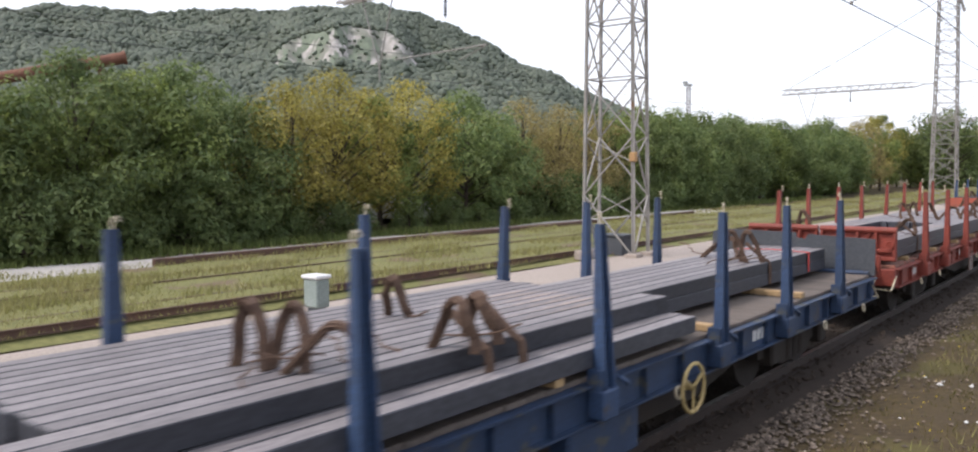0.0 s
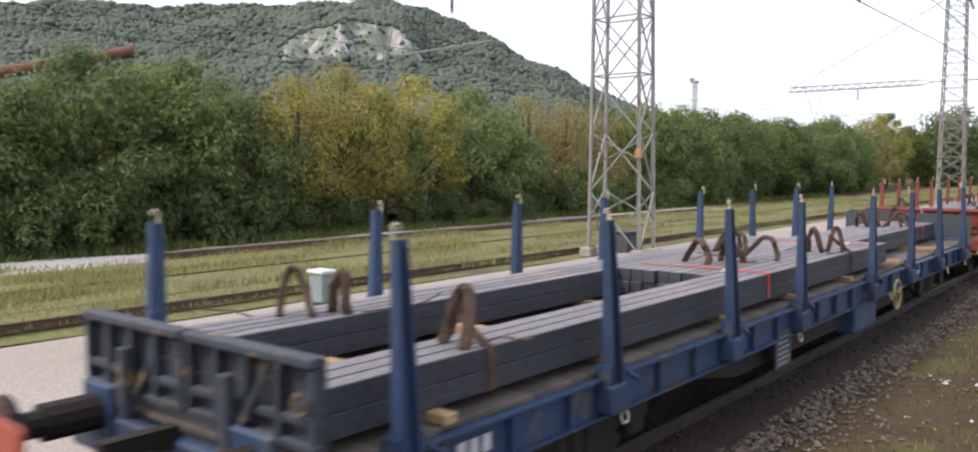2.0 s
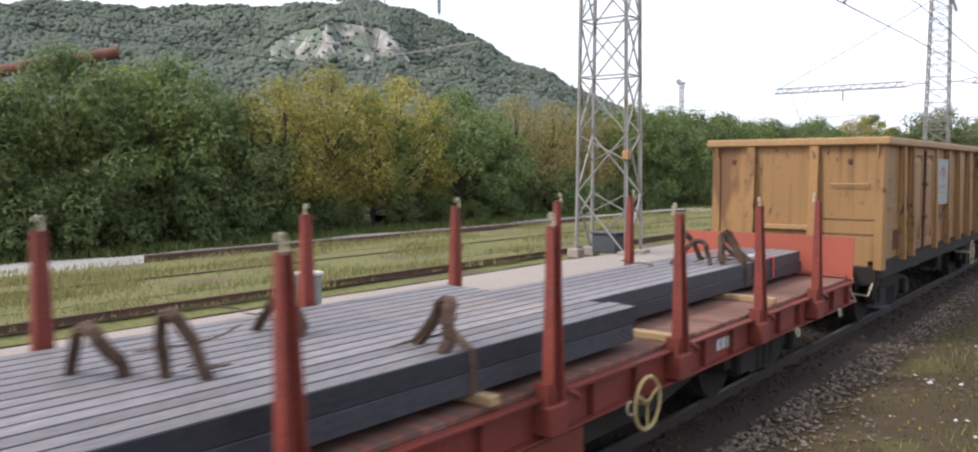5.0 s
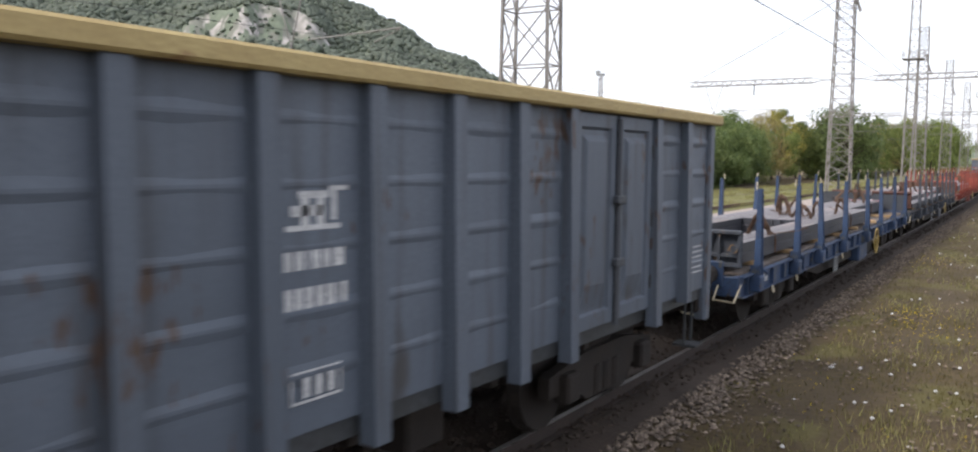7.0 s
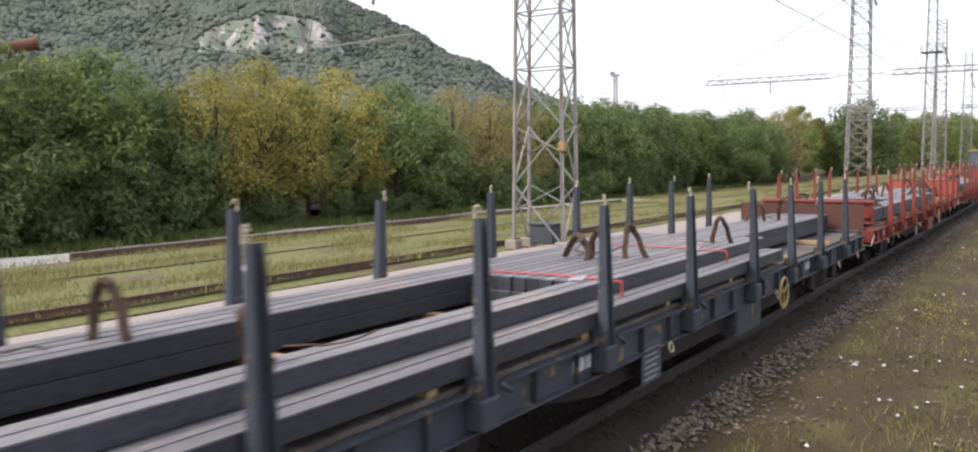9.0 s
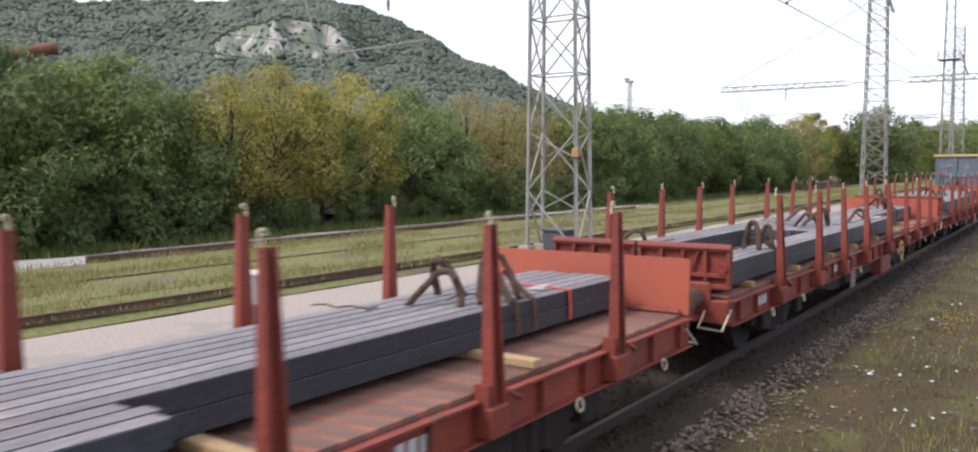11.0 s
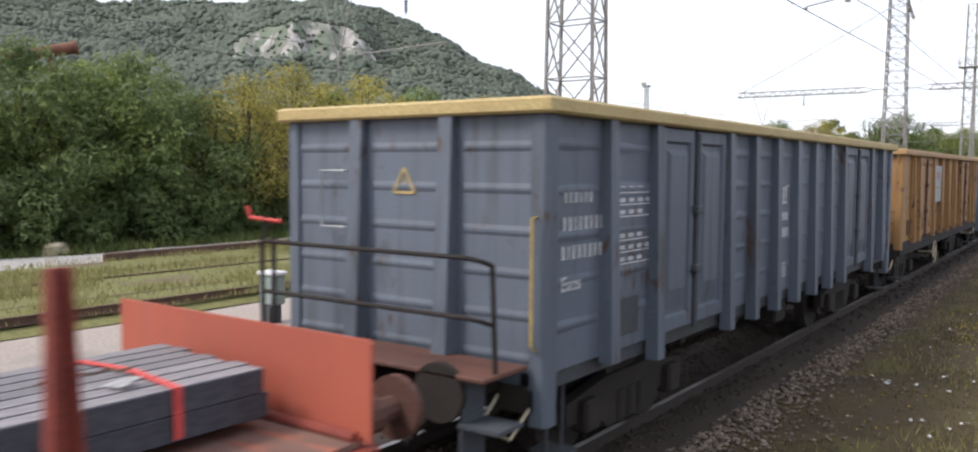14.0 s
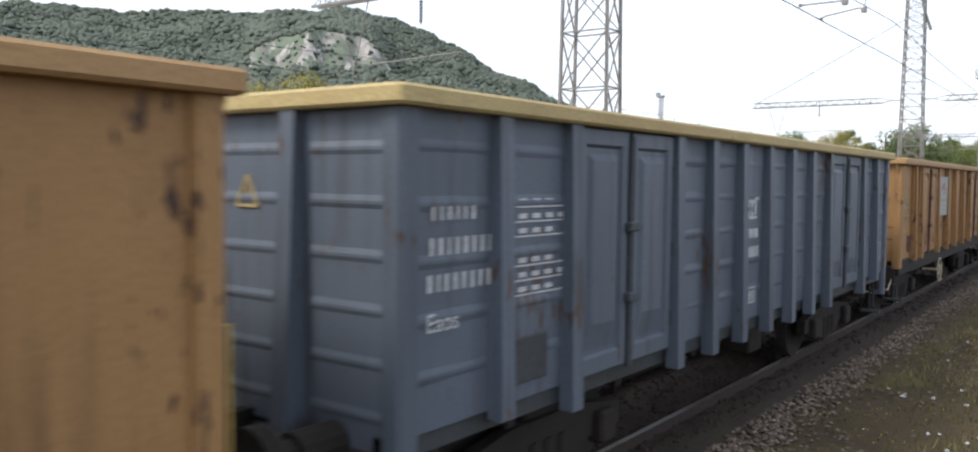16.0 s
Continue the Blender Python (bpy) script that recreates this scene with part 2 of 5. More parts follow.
# ---- small mesh tools ----
def box(bm, x0, x1, y0, y1, z0, z1, bevel=0.0):
    vs = [bm.verts.new((x, y, z)) for x in (x0, x1) for y in (y0, y1) for z in (z0, z1)]
    fs = [bm.faces.new([vs[i] for i in q]) for q in ((0, 1, 3, 2), (4, 6, 7, 5), (0, 4, 5, 1), (2, 3, 7, 6), (0, 2, 6, 4), (1, 5, 7, 3))]
    if bevel:
        bmesh.ops.bevel(bm, geom=list({e for f in fs for e in f.edges}), offset=bevel, segments=1, affect="EDGES", profile=0.7)
    return vs


def prism(bm, ring_a, ring_b):
    """A solid between two rings of points, with both ends closed."""
    a, b = [bm.verts.new(p) for p in ring_a], [bm.verts.new(p) for p in ring_b]
    k = len(a)
    for i in range(k):
        bm.faces.new((a[i], a[(i + 1) % k], b[(i + 1) % k], b[i]))
    bm.faces.new(a[::-1])
    bm.faces.new(b)


def tube(bm, pts, r, sides=6, r_end=None):
    """A round bar along a list of points."""
    pts = [Vector(p) for p in pts]
    rings = []
    for i, p in enumerate(pts):
        d = (pts[min(i + 1, len(pts) - 1)] - pts[max(i - 1, 0)]).normalized()
        u = d.cross(Vector((0, 0, 1)) if abs(d.z) < 0.95 else Vector((1, 0, 0))).normalized()
        v = d.cross(u)
        rr = r if r_end is None else r + (r_end - r) * i / (len(pts) - 1)
        rings.append([bm.verts.new(p + (u * math.cos(a) + v * math.sin(a)) * rr) for a in [2 * math.pi * k / sides for k in range(sides)]])
    for a, b in zip(rings, rings[1:]):
        for k in range(sides):
            bm.faces.new((a[k], a[(k + 1) % sides], b[(k + 1) % sides], b[k]))
    bm.faces.new(rings[0][::-1])
    bm.faces.new(rings[-1])


def bar(bm, p, q, w, h=None):
    """A straight bar of square section from p to q."""
    p, q, h = Vector(p), Vector(q), h or w
    d = (q - p).normalized()
    u = d.cross(Vector((0, 0, 1)) if abs(d.z) < 0.95 else Vector((0, 1, 0))).normalized()
    v = d.cross(u)
    prism(bm, [p + u * a * w / 2 + v * b * h / 2 for a, b in ((1, 1), (-1, 1), (-1, -1), (1, -1))],
          [q + u * a * w / 2 + v * b * h / 2 for a, b in ((1, 1), (-1, 1), (-1, -1), (1, -1))])


def ring_bar(bm, centre, axis, radius, r, n=20):
    """A closed hoop of round bar."""
    c, ax = Vector(centre), Vector(axis).normalized()
    u = ax.cross(Vector((0, 0, 1)) if abs(ax.z) < 0.9 else Vector((1, 0, 0))).normalized()
    v = ax.cross(u)
    rings = []
    for i in range(n):
        a = 2 * math.pi * i / n
        o = u * math.cos(a) + v * math.sin(a)
        rings.append([bm.verts.new(c + o * (radius + r * math.cos(b)) + ax * r * math.sin(b)) for b in [math.pi * 2 * k / 6 for k in range(6)]])
    for i in range(n):
        a, b = rings[i], rings[(i + 1) % n]
        for k in range(6):
            bm.faces.new((a[k], a[(k + 1) % 6], b[(k + 1) % 6], b[k]))


def mesh_of(name, bm, material, smooth=False):
    me = bpy.data.meshes.new(name)
    bmesh.ops.recalc_face_normals(bm, faces=bm.faces)
    bm.to_mesh(me)
    bm.free()
    me.materials.append(M[material])
    if smooth:
        for p in me.polygons:
            p.use_smooth = True
    return me


def part(name, bm, material, parent=None, label="", smooth=False):
    """One mesh object, under a thing or a part."""
    ob = new(name, mesh_of(name, bm, material, smooth))
    ob.parent = parent
    return tagged(ob, label)


def piece(name, me, parent, m):
    """One more object on a mesh that alike pieces share."""
    ob = new(name, me)
    ob.parent = parent
    ob.matrix_basis = m
    return ob


def arrays(name, verts, faces, material, parent=None):
    me = bpy.data.meshes.new(name)
    me.from_pydata(verts, [], faces)
    me.materials.append(M[material])
    ob = new(name, me)
    ob.parent = parent
    return ob


def empty(name, m, label="", category="", group="", kind=""):
    ob = new(name)
    ob.matrix_basis = m
    return tagged(ob, label, category, group, kind)


def B():
    return bmesh.new()


# ---- setting ----
TRACK_X = -4.81
RAIL_GAUGE = 0.7525


def strip(name, x0, x1, y0, y1, z, material, label, category, wavy=0.0, thick=0.06, step=1.5):
    """A level band of ground with slightly ragged sides."""
    ny = int((y1 - y0) / step)
    nx = max(2, int((x1 - x0) / 1.2))
    vs, fs = [], []
    for j in range(ny + 1):
        y = y0 + (y1 - y0) * j / ny
        a = x0 + wavy * noise.noise((y * 0.35, x0, 0.0))
        b = x1 + wavy * noise.noise((y * 0.35, x1, 5.0))
        for i in range(nx + 1):
            x = a + (b - a) * i / nx
            edge = i in (0, nx)
            vs.append((x, y, z - (thick if edge else 0) + 0.012 * noise.noise((x * 0.7, y * 0.7, 1.0))))
    for j in range(ny):
        for i in range(nx):
            k = j * (nx + 1) + i
            fs.append((k, k + 1, k + nx + 2, k + nx + 1))
    ob = arrays(name, vs, fs, material)
    return tagged(ob, label, category, kind="structure")


bm = B()
ys = [-3000, -300, -60, -10, 60, 200, 500, 3000]
xs = [-3000, -800, -200, -60, -20, 20, 300, 3000]
grid = [[bm.verts.new((x, y, -0.34)) for x in xs] for y in ys]
for j in range(7):
    for i in range(7):
        bm.faces.new((grid[j][i], grid[j][i + 1], grid[j + 1][i + 1], grid[j + 1][i]))
tagged(part("ground", bm, "ground"), "dry grassy soil of the railway yard", "ground", kind="structure")

strip("pavement", -15.1, -6.75, -12, 150, -0.06, "concrete", "worn pale concrete apron between the tracks", "pavement", wavy=0.12, thick=0.24)
strip("road", -28.6, -25.2, -15, 60, -0.22, "road", "pale gravel service road by the trees", "road", wavy=1.1, thick=0.1)
strip("ballast_bed", -6.7, -3.42, -12, 330, -0.13, "cinder", "dark ballast under the train", "ballast", wavy=0.15, thick=0.16)
strip("meadow", -24.9, -15.15, -12, 200, -0.09, "meadow", "rough yellowing grass over the old sidings", "grass", wavy=0.25, thick=0.2)


def bank():
    """The grassy shoulder between the train and the place where the camera stands."""
    vs, fs = [], []
    ny, nx = 240, 26
    for j in range(ny + 1):
        y = -6 + 250 * (j / ny) ** 1.6
        for i in range(nx + 1):
            x = -3.75 + 7.0 * i / nx
            rise = 0.13 * min(1.0, max(0.0, (x + 3.7) / 1.2))
            z = -0.30 + rise + 0.02 * noise.noise((x * 0.9, y * 0.6, 3.0)) + 0.012 * noise.noise((x * 4, y * 4, 7.0))
            vs.append((x, y, z))
    for j in range(ny):
        for i in range(nx):
            k = j * (nx + 1) + i
            fs.append((k, k + 1, k + nx + 2, k + nx + 1))
    tagged(arrays("grass_bank", vs, fs, "ground"), "uneven shoulder of dry grass, soil and gravel", "ground", kind="structure")


bank()


def rail_line(x, y0, y1, bright, sunk):
    bm = B()
    prof = ((-0.07, -0.17), (0.07, -0.17), (0.07, -0.155), (0.012, -0.14), (0.012, -0.045), (0.035, -0.035), (0.035, -0.004), (-0.035, -0.004), (-0.035, -0.035), (-0.012, -0.045), (-0.012, -0.14), (-0.07, -0.155))
    prism(bm, [(px, y0, pz) for px, pz in prof], [(px, y1, pz) for px, pz in prof])
    ob = part("rail", bm, "raildark" if bright else "rail")
    ob.location.x, ob.location.z = x, sunk
    tagged(ob, "steel running rail with a worn head" if bright else "rusty unused rail in the grass", "rail", kind="structure")
    if bright:
        bm = B()
        box(bm, -0.03, 0.03, y0, y1, -0.004, 0.0)
        part("rail_head", bm, "railtop", ob)


for cx, bright in ((TRACK_X, True), (-16.45, False), (-20.8, False)):
    for s in (-1, 1):
        rail_line(cx + s * RAIL_GAUGE, -12, 330 if bright else 200, bright, 0.0 if bright or (cx > -17 and s > 0) else -0.045 if s > 0 else -0.075)

# old rails and a low rubble ledge by the road
for x, y0, y1 in ((-24.6, 14, 40), (-24.3, 26, 52)):
    bm = B()
    box(bm, -0.09, 0.09, y0, y1, -0.2, 0.04, 0.02)
    ob = part("stacked_rail", bm, "rail")
    ob.location.x = x
    tagged(ob, "rusty spare rail lying in the weeds", "rail")

# ---- stones and grass ----
rng = np.random.default_rng(7)


def scatter_stones(name, pts, lo, hi, material, label):
    base = np.array([(1, 0, 0), (-1, 0, 0), (0, 1, 0), (0, -1, 0), (0, 0, 1), (0, 0, -1)], float)
    tri = np.array([(0, 2, 4), (2, 1, 4), (1, 3, 4), (3, 0, 4), (2, 0, 5), (1, 2, 5), (3, 1, 5), (0, 3, 5)])
    n = len(pts)
    size = rng.uniform(lo, hi, (n, 1, 1)) * rng.uniform(0.55, 1.3, (n, 6, 1))
    a = rng.uniform(0, 6.28, n)
    c, s = np.cos(a), np.sin(a)
    v = base[None] * size * np.array([1, 1, 0.6])
    v = np.stack([v[..., 0] * c[:, None] - v[..., 1] * s[:, None], v[..., 0] * s[:, None] + v[..., 1] * c[:, None], v[..., 2]], -1) + np.array(pts)[:, None]
    f = (tri[None] + 6 * np.arange(n)[:, None, None]).reshape(-1, 3)
    return tagged(arrays(name, v.reshape(-1, 3).tolist(), f.tolist(), material), label, "stones", kind="stuff")


def blades(name, xs_, ys_, zs_, h_lo, h_hi, width, material, label):
    n = len(xs_)
    h = rng.uniform(h_lo, h_hi, n)
    a, lean = rng.uniform(0, 6.28, n), rng.uniform(0.1, 0.7, n) * h
    b = rng.uniform(0, 6.28, n)
    w = width * rng.uniform(0.6, 1.4, n)
    p = np.stack([xs_, ys_, zs_], -1)
    d = np.stack([np.cos(a) * w, np.sin(a) * w, 0 * w], -1)
    tip = p + np.stack([np.cos(b) * lean, np.sin(b) * lean, h], -1)
    v = np.stack([p - d, p + d, tip], 1).reshape(-1, 3)
    f = np.arange(3 * n).reshape(-1, 3)
    return tagged(arrays(name, v.tolist(), f.tolist(), material), label, "grass", kind="stuff")


def bank_z(x, y):
    rise = 0.13 * np.clip((x + 3.7) / 1.2, 0, 1)
    return -0.31 + rise


n = 9500
yy = 3 + 75 * rng.random(n) ** 1.8
xx = -3.32 + rng.normal(0, 0.22, n)
keep = (xx > -3.6) & (xx < -2.6)
xx, yy = xx[keep], yy[keep]
scatter_stones("ballast_stones", np.stack([xx, yy, np.where(xx < -3.6, -0.19, bank_z(xx, yy) + 0.03)], -1), 0.018, 0.05, "stone", "loose pale ballast stones along the track")
n = 34000
yy = 3 + 70 * rng.random(n) ** 1.7
xx = rng.uniform(-3.5, 3.0, n)
cl = np.array([noise.noise((x * 1.0, y * 0.5, 31.0)) for x, y in zip(xx, yy)])
keep = rng.random(n) < np.clip(0.12 + cl * 1.3, 0.02, 0.9) * np.clip(1.15 - (xx + 3.5) / 7, 0.2, 1)
xx, yy = xx[keep], yy[keep]
scatter_stones("gravel", np.stack([xx, yy, bank_z(xx, yy) + 0.04], -1), 0.013, 0.036, "stone", "scattered pale gravel and leaf litter in the grass")
n = 9000
yy = 2 + 60 * rng.random(n) ** 1.7
xx = rng.uniform(-6.4, -3.6, n)
scatter_stones("ballast_stones", np.stack([xx, yy, 0 * xx - 0.125], -1), 0.02, 0.05, "cinder", "dark ballast stones between the rails")
n = 160
yy, xx = 5 + 45 * rng.random(n) ** 1.5, rng.uniform(-2.6, 2.0, n)
scatter_stones("litter_stones", np.stack([xx, yy, bank_z(xx, yy) + 0.04], -1), 0.015, 0.045, "white", "small white stones and litter in the grass")

n = 190000
yy = 2.5 + 110 * rng.random(n) ** 2.0
xx = rng.uniform(-3.1, 3.0, n)
cl = np.array([noise.noise((x * 1.1, y * 0.8, 2.0)) for x, y in zip(xx, yy)])
edge = np.clip((xx + 3.1) / 1.4, 0, 1)
keep = rng.random(n) < np.clip(0.55 + cl * 1.3, 0.05, 1) * (0.15 + 0.85 * edge)
xx, yy = xx[keep], yy[keep]
blades("grass", xx, yy, bank_z(xx, yy), 0.02, 0.10, 0.006, "grass", "short dry grass on the shoulder")
n = 26000
yy, xx = rng.uniform(-6, 3.2, n), rng.uniform(-3.1, 3.2, n)
blades("grass", xx, yy, bank_z(xx, yy), 0.02, 0.10, 0.006, "grass", "short dry grass on the shoulder")
n = 900
spot = rng.integers(0, 5, n)
cx_, cy_ = np.array([-1.8, -1.2, -2.2, -0.6, -2.3])[spot], np.array([17.0, 15.6, 11.0, 9.0, 27.0])[spot]
few = rng.random(n) < np.array([1.0, 0.7, 0.18, 0.2, 0.5])[spot]
xx, yy = (cx_ + rng.normal(0, 0.35, n))[few], (cy_ + rng.normal(0, 0.8, n))[few]
blades("wild_flowers", xx, yy, bank_z(xx, yy) + 0.07, 0.012, 0.03, 0.013, "flower", "small yellow wild flowers in the grass")
n = 60000
yy = 3 + 80 * rng.random(n) ** 1.9
xx = rng.uniform(-2.6, 3.0, n)
cl = np.array([noise.noise((x * 0.55, y * 0.4, 17.0)) for x, y in zip(xx, yy)])
keep = rng.random(n) < np.clip((cl - 0.02) * 2.2, 0, 0.9)
xx, yy = xx[keep], yy[keep]
blades("grass_tufts", xx, yy, bank_z(xx, yy), 0.04, 0.17, 0.006, "weed", "yellow-green grass tufts on the shoulder")
n = 110000
yy = 4 + 120 * rng.random(n) ** 1.7
xx = rng.uniform(-25.0, -15.3, n)
cl = np.array([noise.noise((x * 0.5, y * 0.25, 9.0)) for x, y in zip(xx, yy)])
keep = (rng.random(n) < np.clip(0.62 + cl * 1.5, 0.06, 1)) & (np.abs(xx + 15.7) > 0.14)
xx, yy, cl = xx[keep], yy[keep], cl[keep]
half = cl > 0.12
blades("weeds", xx[half], yy[half], 0 * xx[half] - 0.11, 0.06, 0.28, 0.016, "weed", "tall yellowing weeds between the sidings")
blades("weeds", xx[~half], yy[~half], 0 * xx[~half] - 0.11, 0.03, 0.14, 0.012, "weed", "dry grass between the sidings")
n = 14000
yy = 4 + 90 * rng.random(n) ** 1.5
xx = -29.6 + rng.normal(0, 0.7, n)
blades("weeds", xx, yy, 0 * xx - 0.34, 0.1, 0.45, 0.03, "leaf_mid", "green undergrowth at the foot of the trees")

# ---- hill ----
RIDGE = ((5, 0.2), (18, 1.6), (24, 2.7), (28, 3.7), (30.7, 4.55), (33.1, 5.65), (35.2, 6.85), (37.7, 7.95), (39.4, 8.95), (41.1, 9.7), (43.1, 10.35), (45.2, 10.8), (48.5, 10.75), (53.8, 10.35), (57.5, 9.98), (60, 9.8), (64, 9.9), (67, 9.75), (75, 9.0), (95, 6.0))
RIDGE_AZ, RIDGE_EL = [a for a, e in RIDGE], [e for a, e in RIDGE]


def hill_point(az, u):
    """A point of the hill's slope: bearing az, u from foot (0) to ridge (1) and on behind it (up to 1.6)."""
    el = np.interp(az, RIDGE_AZ, RIDGE_EL)
    r = 300 + 430 * u
    w = max(0.0, 1 - ((az - 48.0) / 4.8) ** 4) if abs(az - 48.0) < 4.8 else 0.0
    plain = min(u, 1.0) ** 0.85
    lip = 0.60 + 0.05 * noise.noise((az * 0.5, 0.0, 4.0))
    cut = 0.70 * (u / lip) ** 0.9 if u < lip else (0.70 + 0.19 * min(1.0, (u - lip) / 0.05) + 0.11 * max(0.0, min(1.0, (u - lip - 0.05) / (0.95 - lip))))
    g = plain * (1 - w) + cut * w
    if u > 1:
        g -= (u - 1) * 0.5
    h = r * math.tan(radians(el * g)) + 2.0 * u
    h += 5.0 * noise.fractal((az * 0.35, u * 7, 0.3), 1.0, 2.0, 4) * min(1.0, 3 * u) * min(1.0, el / 4)
    return Vector((-r * math.sin(radians(az)), r * math.cos(radians(az)), h - 1.0)), w, (u - lip) / 0.05


us = sorted([i / 22 for i in range(23)] + [0.56 + 0.012 * i for i in range(16)] + [1.1, 1.3, 1.6])
azs = [5 + 0.3 * i for i in range(301)]
vs, fs, rock = [], [], []
for az in azs:
    for u in us:
        p, w, k = hill_point(az, u)
        vs.append(p)
nu = len(us)
for i in range(len(azs) - 1):
    for j in range(nu - 1):
        fs.append((i * nu + j, (i + 1) * nu + j, (i + 1) * nu + j + 1, i * nu + j + 1))
        a, b = hill_point(azs[i] + 0.15, (us[j] + us[j + 1]) / 2)[1:]
        rag = noise.noise((azs[i] * 1.3, us[j] * 22, 8.0)) + 0.5 * noise.noise((azs[i] * 3.1, us[j] * 40, 2.0))
        gully = abs(azs[i] - 62.2 - 6 * (us[j] - 0.8) + 0.5 * rag) < 0.45 and 0.70 < us[j] < 0.88
        rock.append((a > 0.12 and 0.0 < b + 1.9 * rag < 1.1) or gully)
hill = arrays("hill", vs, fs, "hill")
hill.data.materials.append(M["cliff"])
for poly, k in zip(hill.data.polygons, rock):
    poly.material_index = int(k)
    poly.use_smooth = True
tagged(hill, "wooded hill with a pale limestone cliff", "hill", kind="structure")

ICO = bmesh.new()
bmesh.ops.create_icosphere(ICO, subdivisions=1, radius=1.0)
ICO_V = np.array([v.co[:] for v in ICO.verts])
ICO_F = np.array([[v.index for v in f.verts] for f in ICO.faces])
ICO.free()
cent, size = [], []
for k in range(40000):
    az = random.uniform(9, 72)
    u = random.uniform(0.05 if az < 34 else 0.26, 1.03)
    p, w, c = hill_point(az, u)
    if w > 0.2 and -0.4 < c < 1.2 and random.random() < 0.72:
        continue
    if noise.noise((az * 0.3, u * 4, 31.0)) < -0.34 and random.random() < 0.6:
        continue
    s = random.uniform(1.2, 2.9) * (0.6 if w > 0.2 and -0.4 < c < 1.2 else 1.0)
    cent.append(p + Vector((0, 0, 0.5 * s)))
    size.append(s)
cent, size = np.array(cent), np.array(size)
nb = len(cent)
v = ICO_V[None] * size[:, None, None] * rng.uniform(0.65, 1.3, (nb, 12, 1)) * np.array([1, 1, 0.8]) + cent[:, None]
f = (ICO_F[None] + 12 * np.arange(nb)[:, None, None]).reshape(-1, 3)
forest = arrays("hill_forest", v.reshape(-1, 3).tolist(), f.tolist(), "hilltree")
for poly in forest.data.polygons:
    poly.use_smooth = True
tagged(forest, "dense green woodland covering the hill", "forest", kind="stuff")

# far low hills beyond the yard
vs, fs = [], []
for i in range(41):
    az = -6 + 0.6 * i
    h = 60 + 26 * noise.noise((i * 0.22, 1.0, 2.0))
    for r, z in ((1900, -2), (2300, h), (2700, -2)):
        vs.append((-r * math.sin(radians(az)), r * math.cos(radians(az)), z))
for i in range(40):
    for j in range(2):
        k = i * 3 + j
        fs.append((k, k + 3, k + 4, k + 1))
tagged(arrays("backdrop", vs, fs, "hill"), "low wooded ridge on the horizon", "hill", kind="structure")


# ---- trees ----
def tree_meshes(seed, height, radius, leaf_material, leaves, low=0.12, lobes=18, leaf=0.2, sparse=0.0):
    """The trunk and crown meshes of one kind of tree."""
    rs = random.Random(seed)
    bm = B()
    tube(bm, [(0, 0, -0.1), (0.05, 0.02, height * 0.25), (rs.uniform(-.2, .2), rs.uniform(-.2, .2), height * 0.55), (rs.uniform(-.3, .3), rs.uniform(-.3, .3), height * 0.9)], 0.16, 7, 0.03)
    tips = []
    for k in range(lobes):
        u = (k + rs.random()) / lobes
        z = height * (low + (0.97 - low) * u)
        prof = math.sin(math.pi * min(1.0, 0.22 + 0.70 * u)) ** 0.6
        a = k * 2.4 + rs.uniform(-0.5, 0.5)
        rr = radius * prof * (0.35 + 0.6 * rs.random() ** 0.5)
        if u > 0.9:
            rr *= 0.4
        c = Vector((rr * math.cos(a), rr * math.sin(a), z))
        tips.append((c, rs.uniform(0.5, 1.15) * radius * (0.34 if u < 0.8 else 0.25)))
        tube(bm, [(0, 0, max(0.3, z * 0.55)), (c.x * 0.5, c.y * 0.5, z * 0.8), (c.x, c.y, z)], 0.05, 5, 0.012)
    trunk = mesh_of("trunk", bm, "bark")
    r2 = np.random.default_rng(seed)
    weight = np.array([q[1] ** 2 for q in tips])
    out, face = [], []
    for (c, s), share in zip(tips, weight / weight.sum()):
        per = int(leaves * share)
        d = r2.normal(0, 1, (per, 3))
        d /= np.linalg.norm(d, axis=1)[:, None]
        lump = 1 + 0.22 * np.sin(4 * d[:, :1] + 3 * d[:, 2:] + seed) + 0.14 * np.sin(9 * d[:, 1:2] + c.x * 5)
        rad = s * (0.62 + 0.5 * r2.random((per, 1)) ** 0.8) * lump
        out.append(np.array(c)[None] + d * rad * np.array([1.1, 1.1, 0.85]))
        face.append(d + np.array([0, 0, 0.5]) + r2.normal(0, 0.55, (per, 3)))
    p, nn = np.concatenate(out), np.concatenate(face)
    keep = p[:, 2] > 0.05
    p, nn = p[keep], nn[keep]
    m = len(p)
    nn /= np.linalg.norm(nn, axis=1)[:, None]
    t1 = np.cross(nn, r2.normal(0, 1, (m, 3)))
    t1 /= np.linalg.norm(t1, axis=1)[:, None]
    t2 = np.cross(nn, t1)
    ln = leaf * r2.uniform(0.55, 1.35, (m, 1))
    tri = np.stack([p - t1 * ln + t2 * ln * 0.35, p - t2 * ln * 0.45, p + t1 * ln + t2 * ln * 0.2], 1).reshape(-1, 3)
    me = bpy.data.meshes.new("crown")
    me.from_pydata(tri.tolist(), [], np.arange(3 * m).reshape(-1, 3).tolist())
    me.materials.append(M[leaf_material])
    return trunk, me


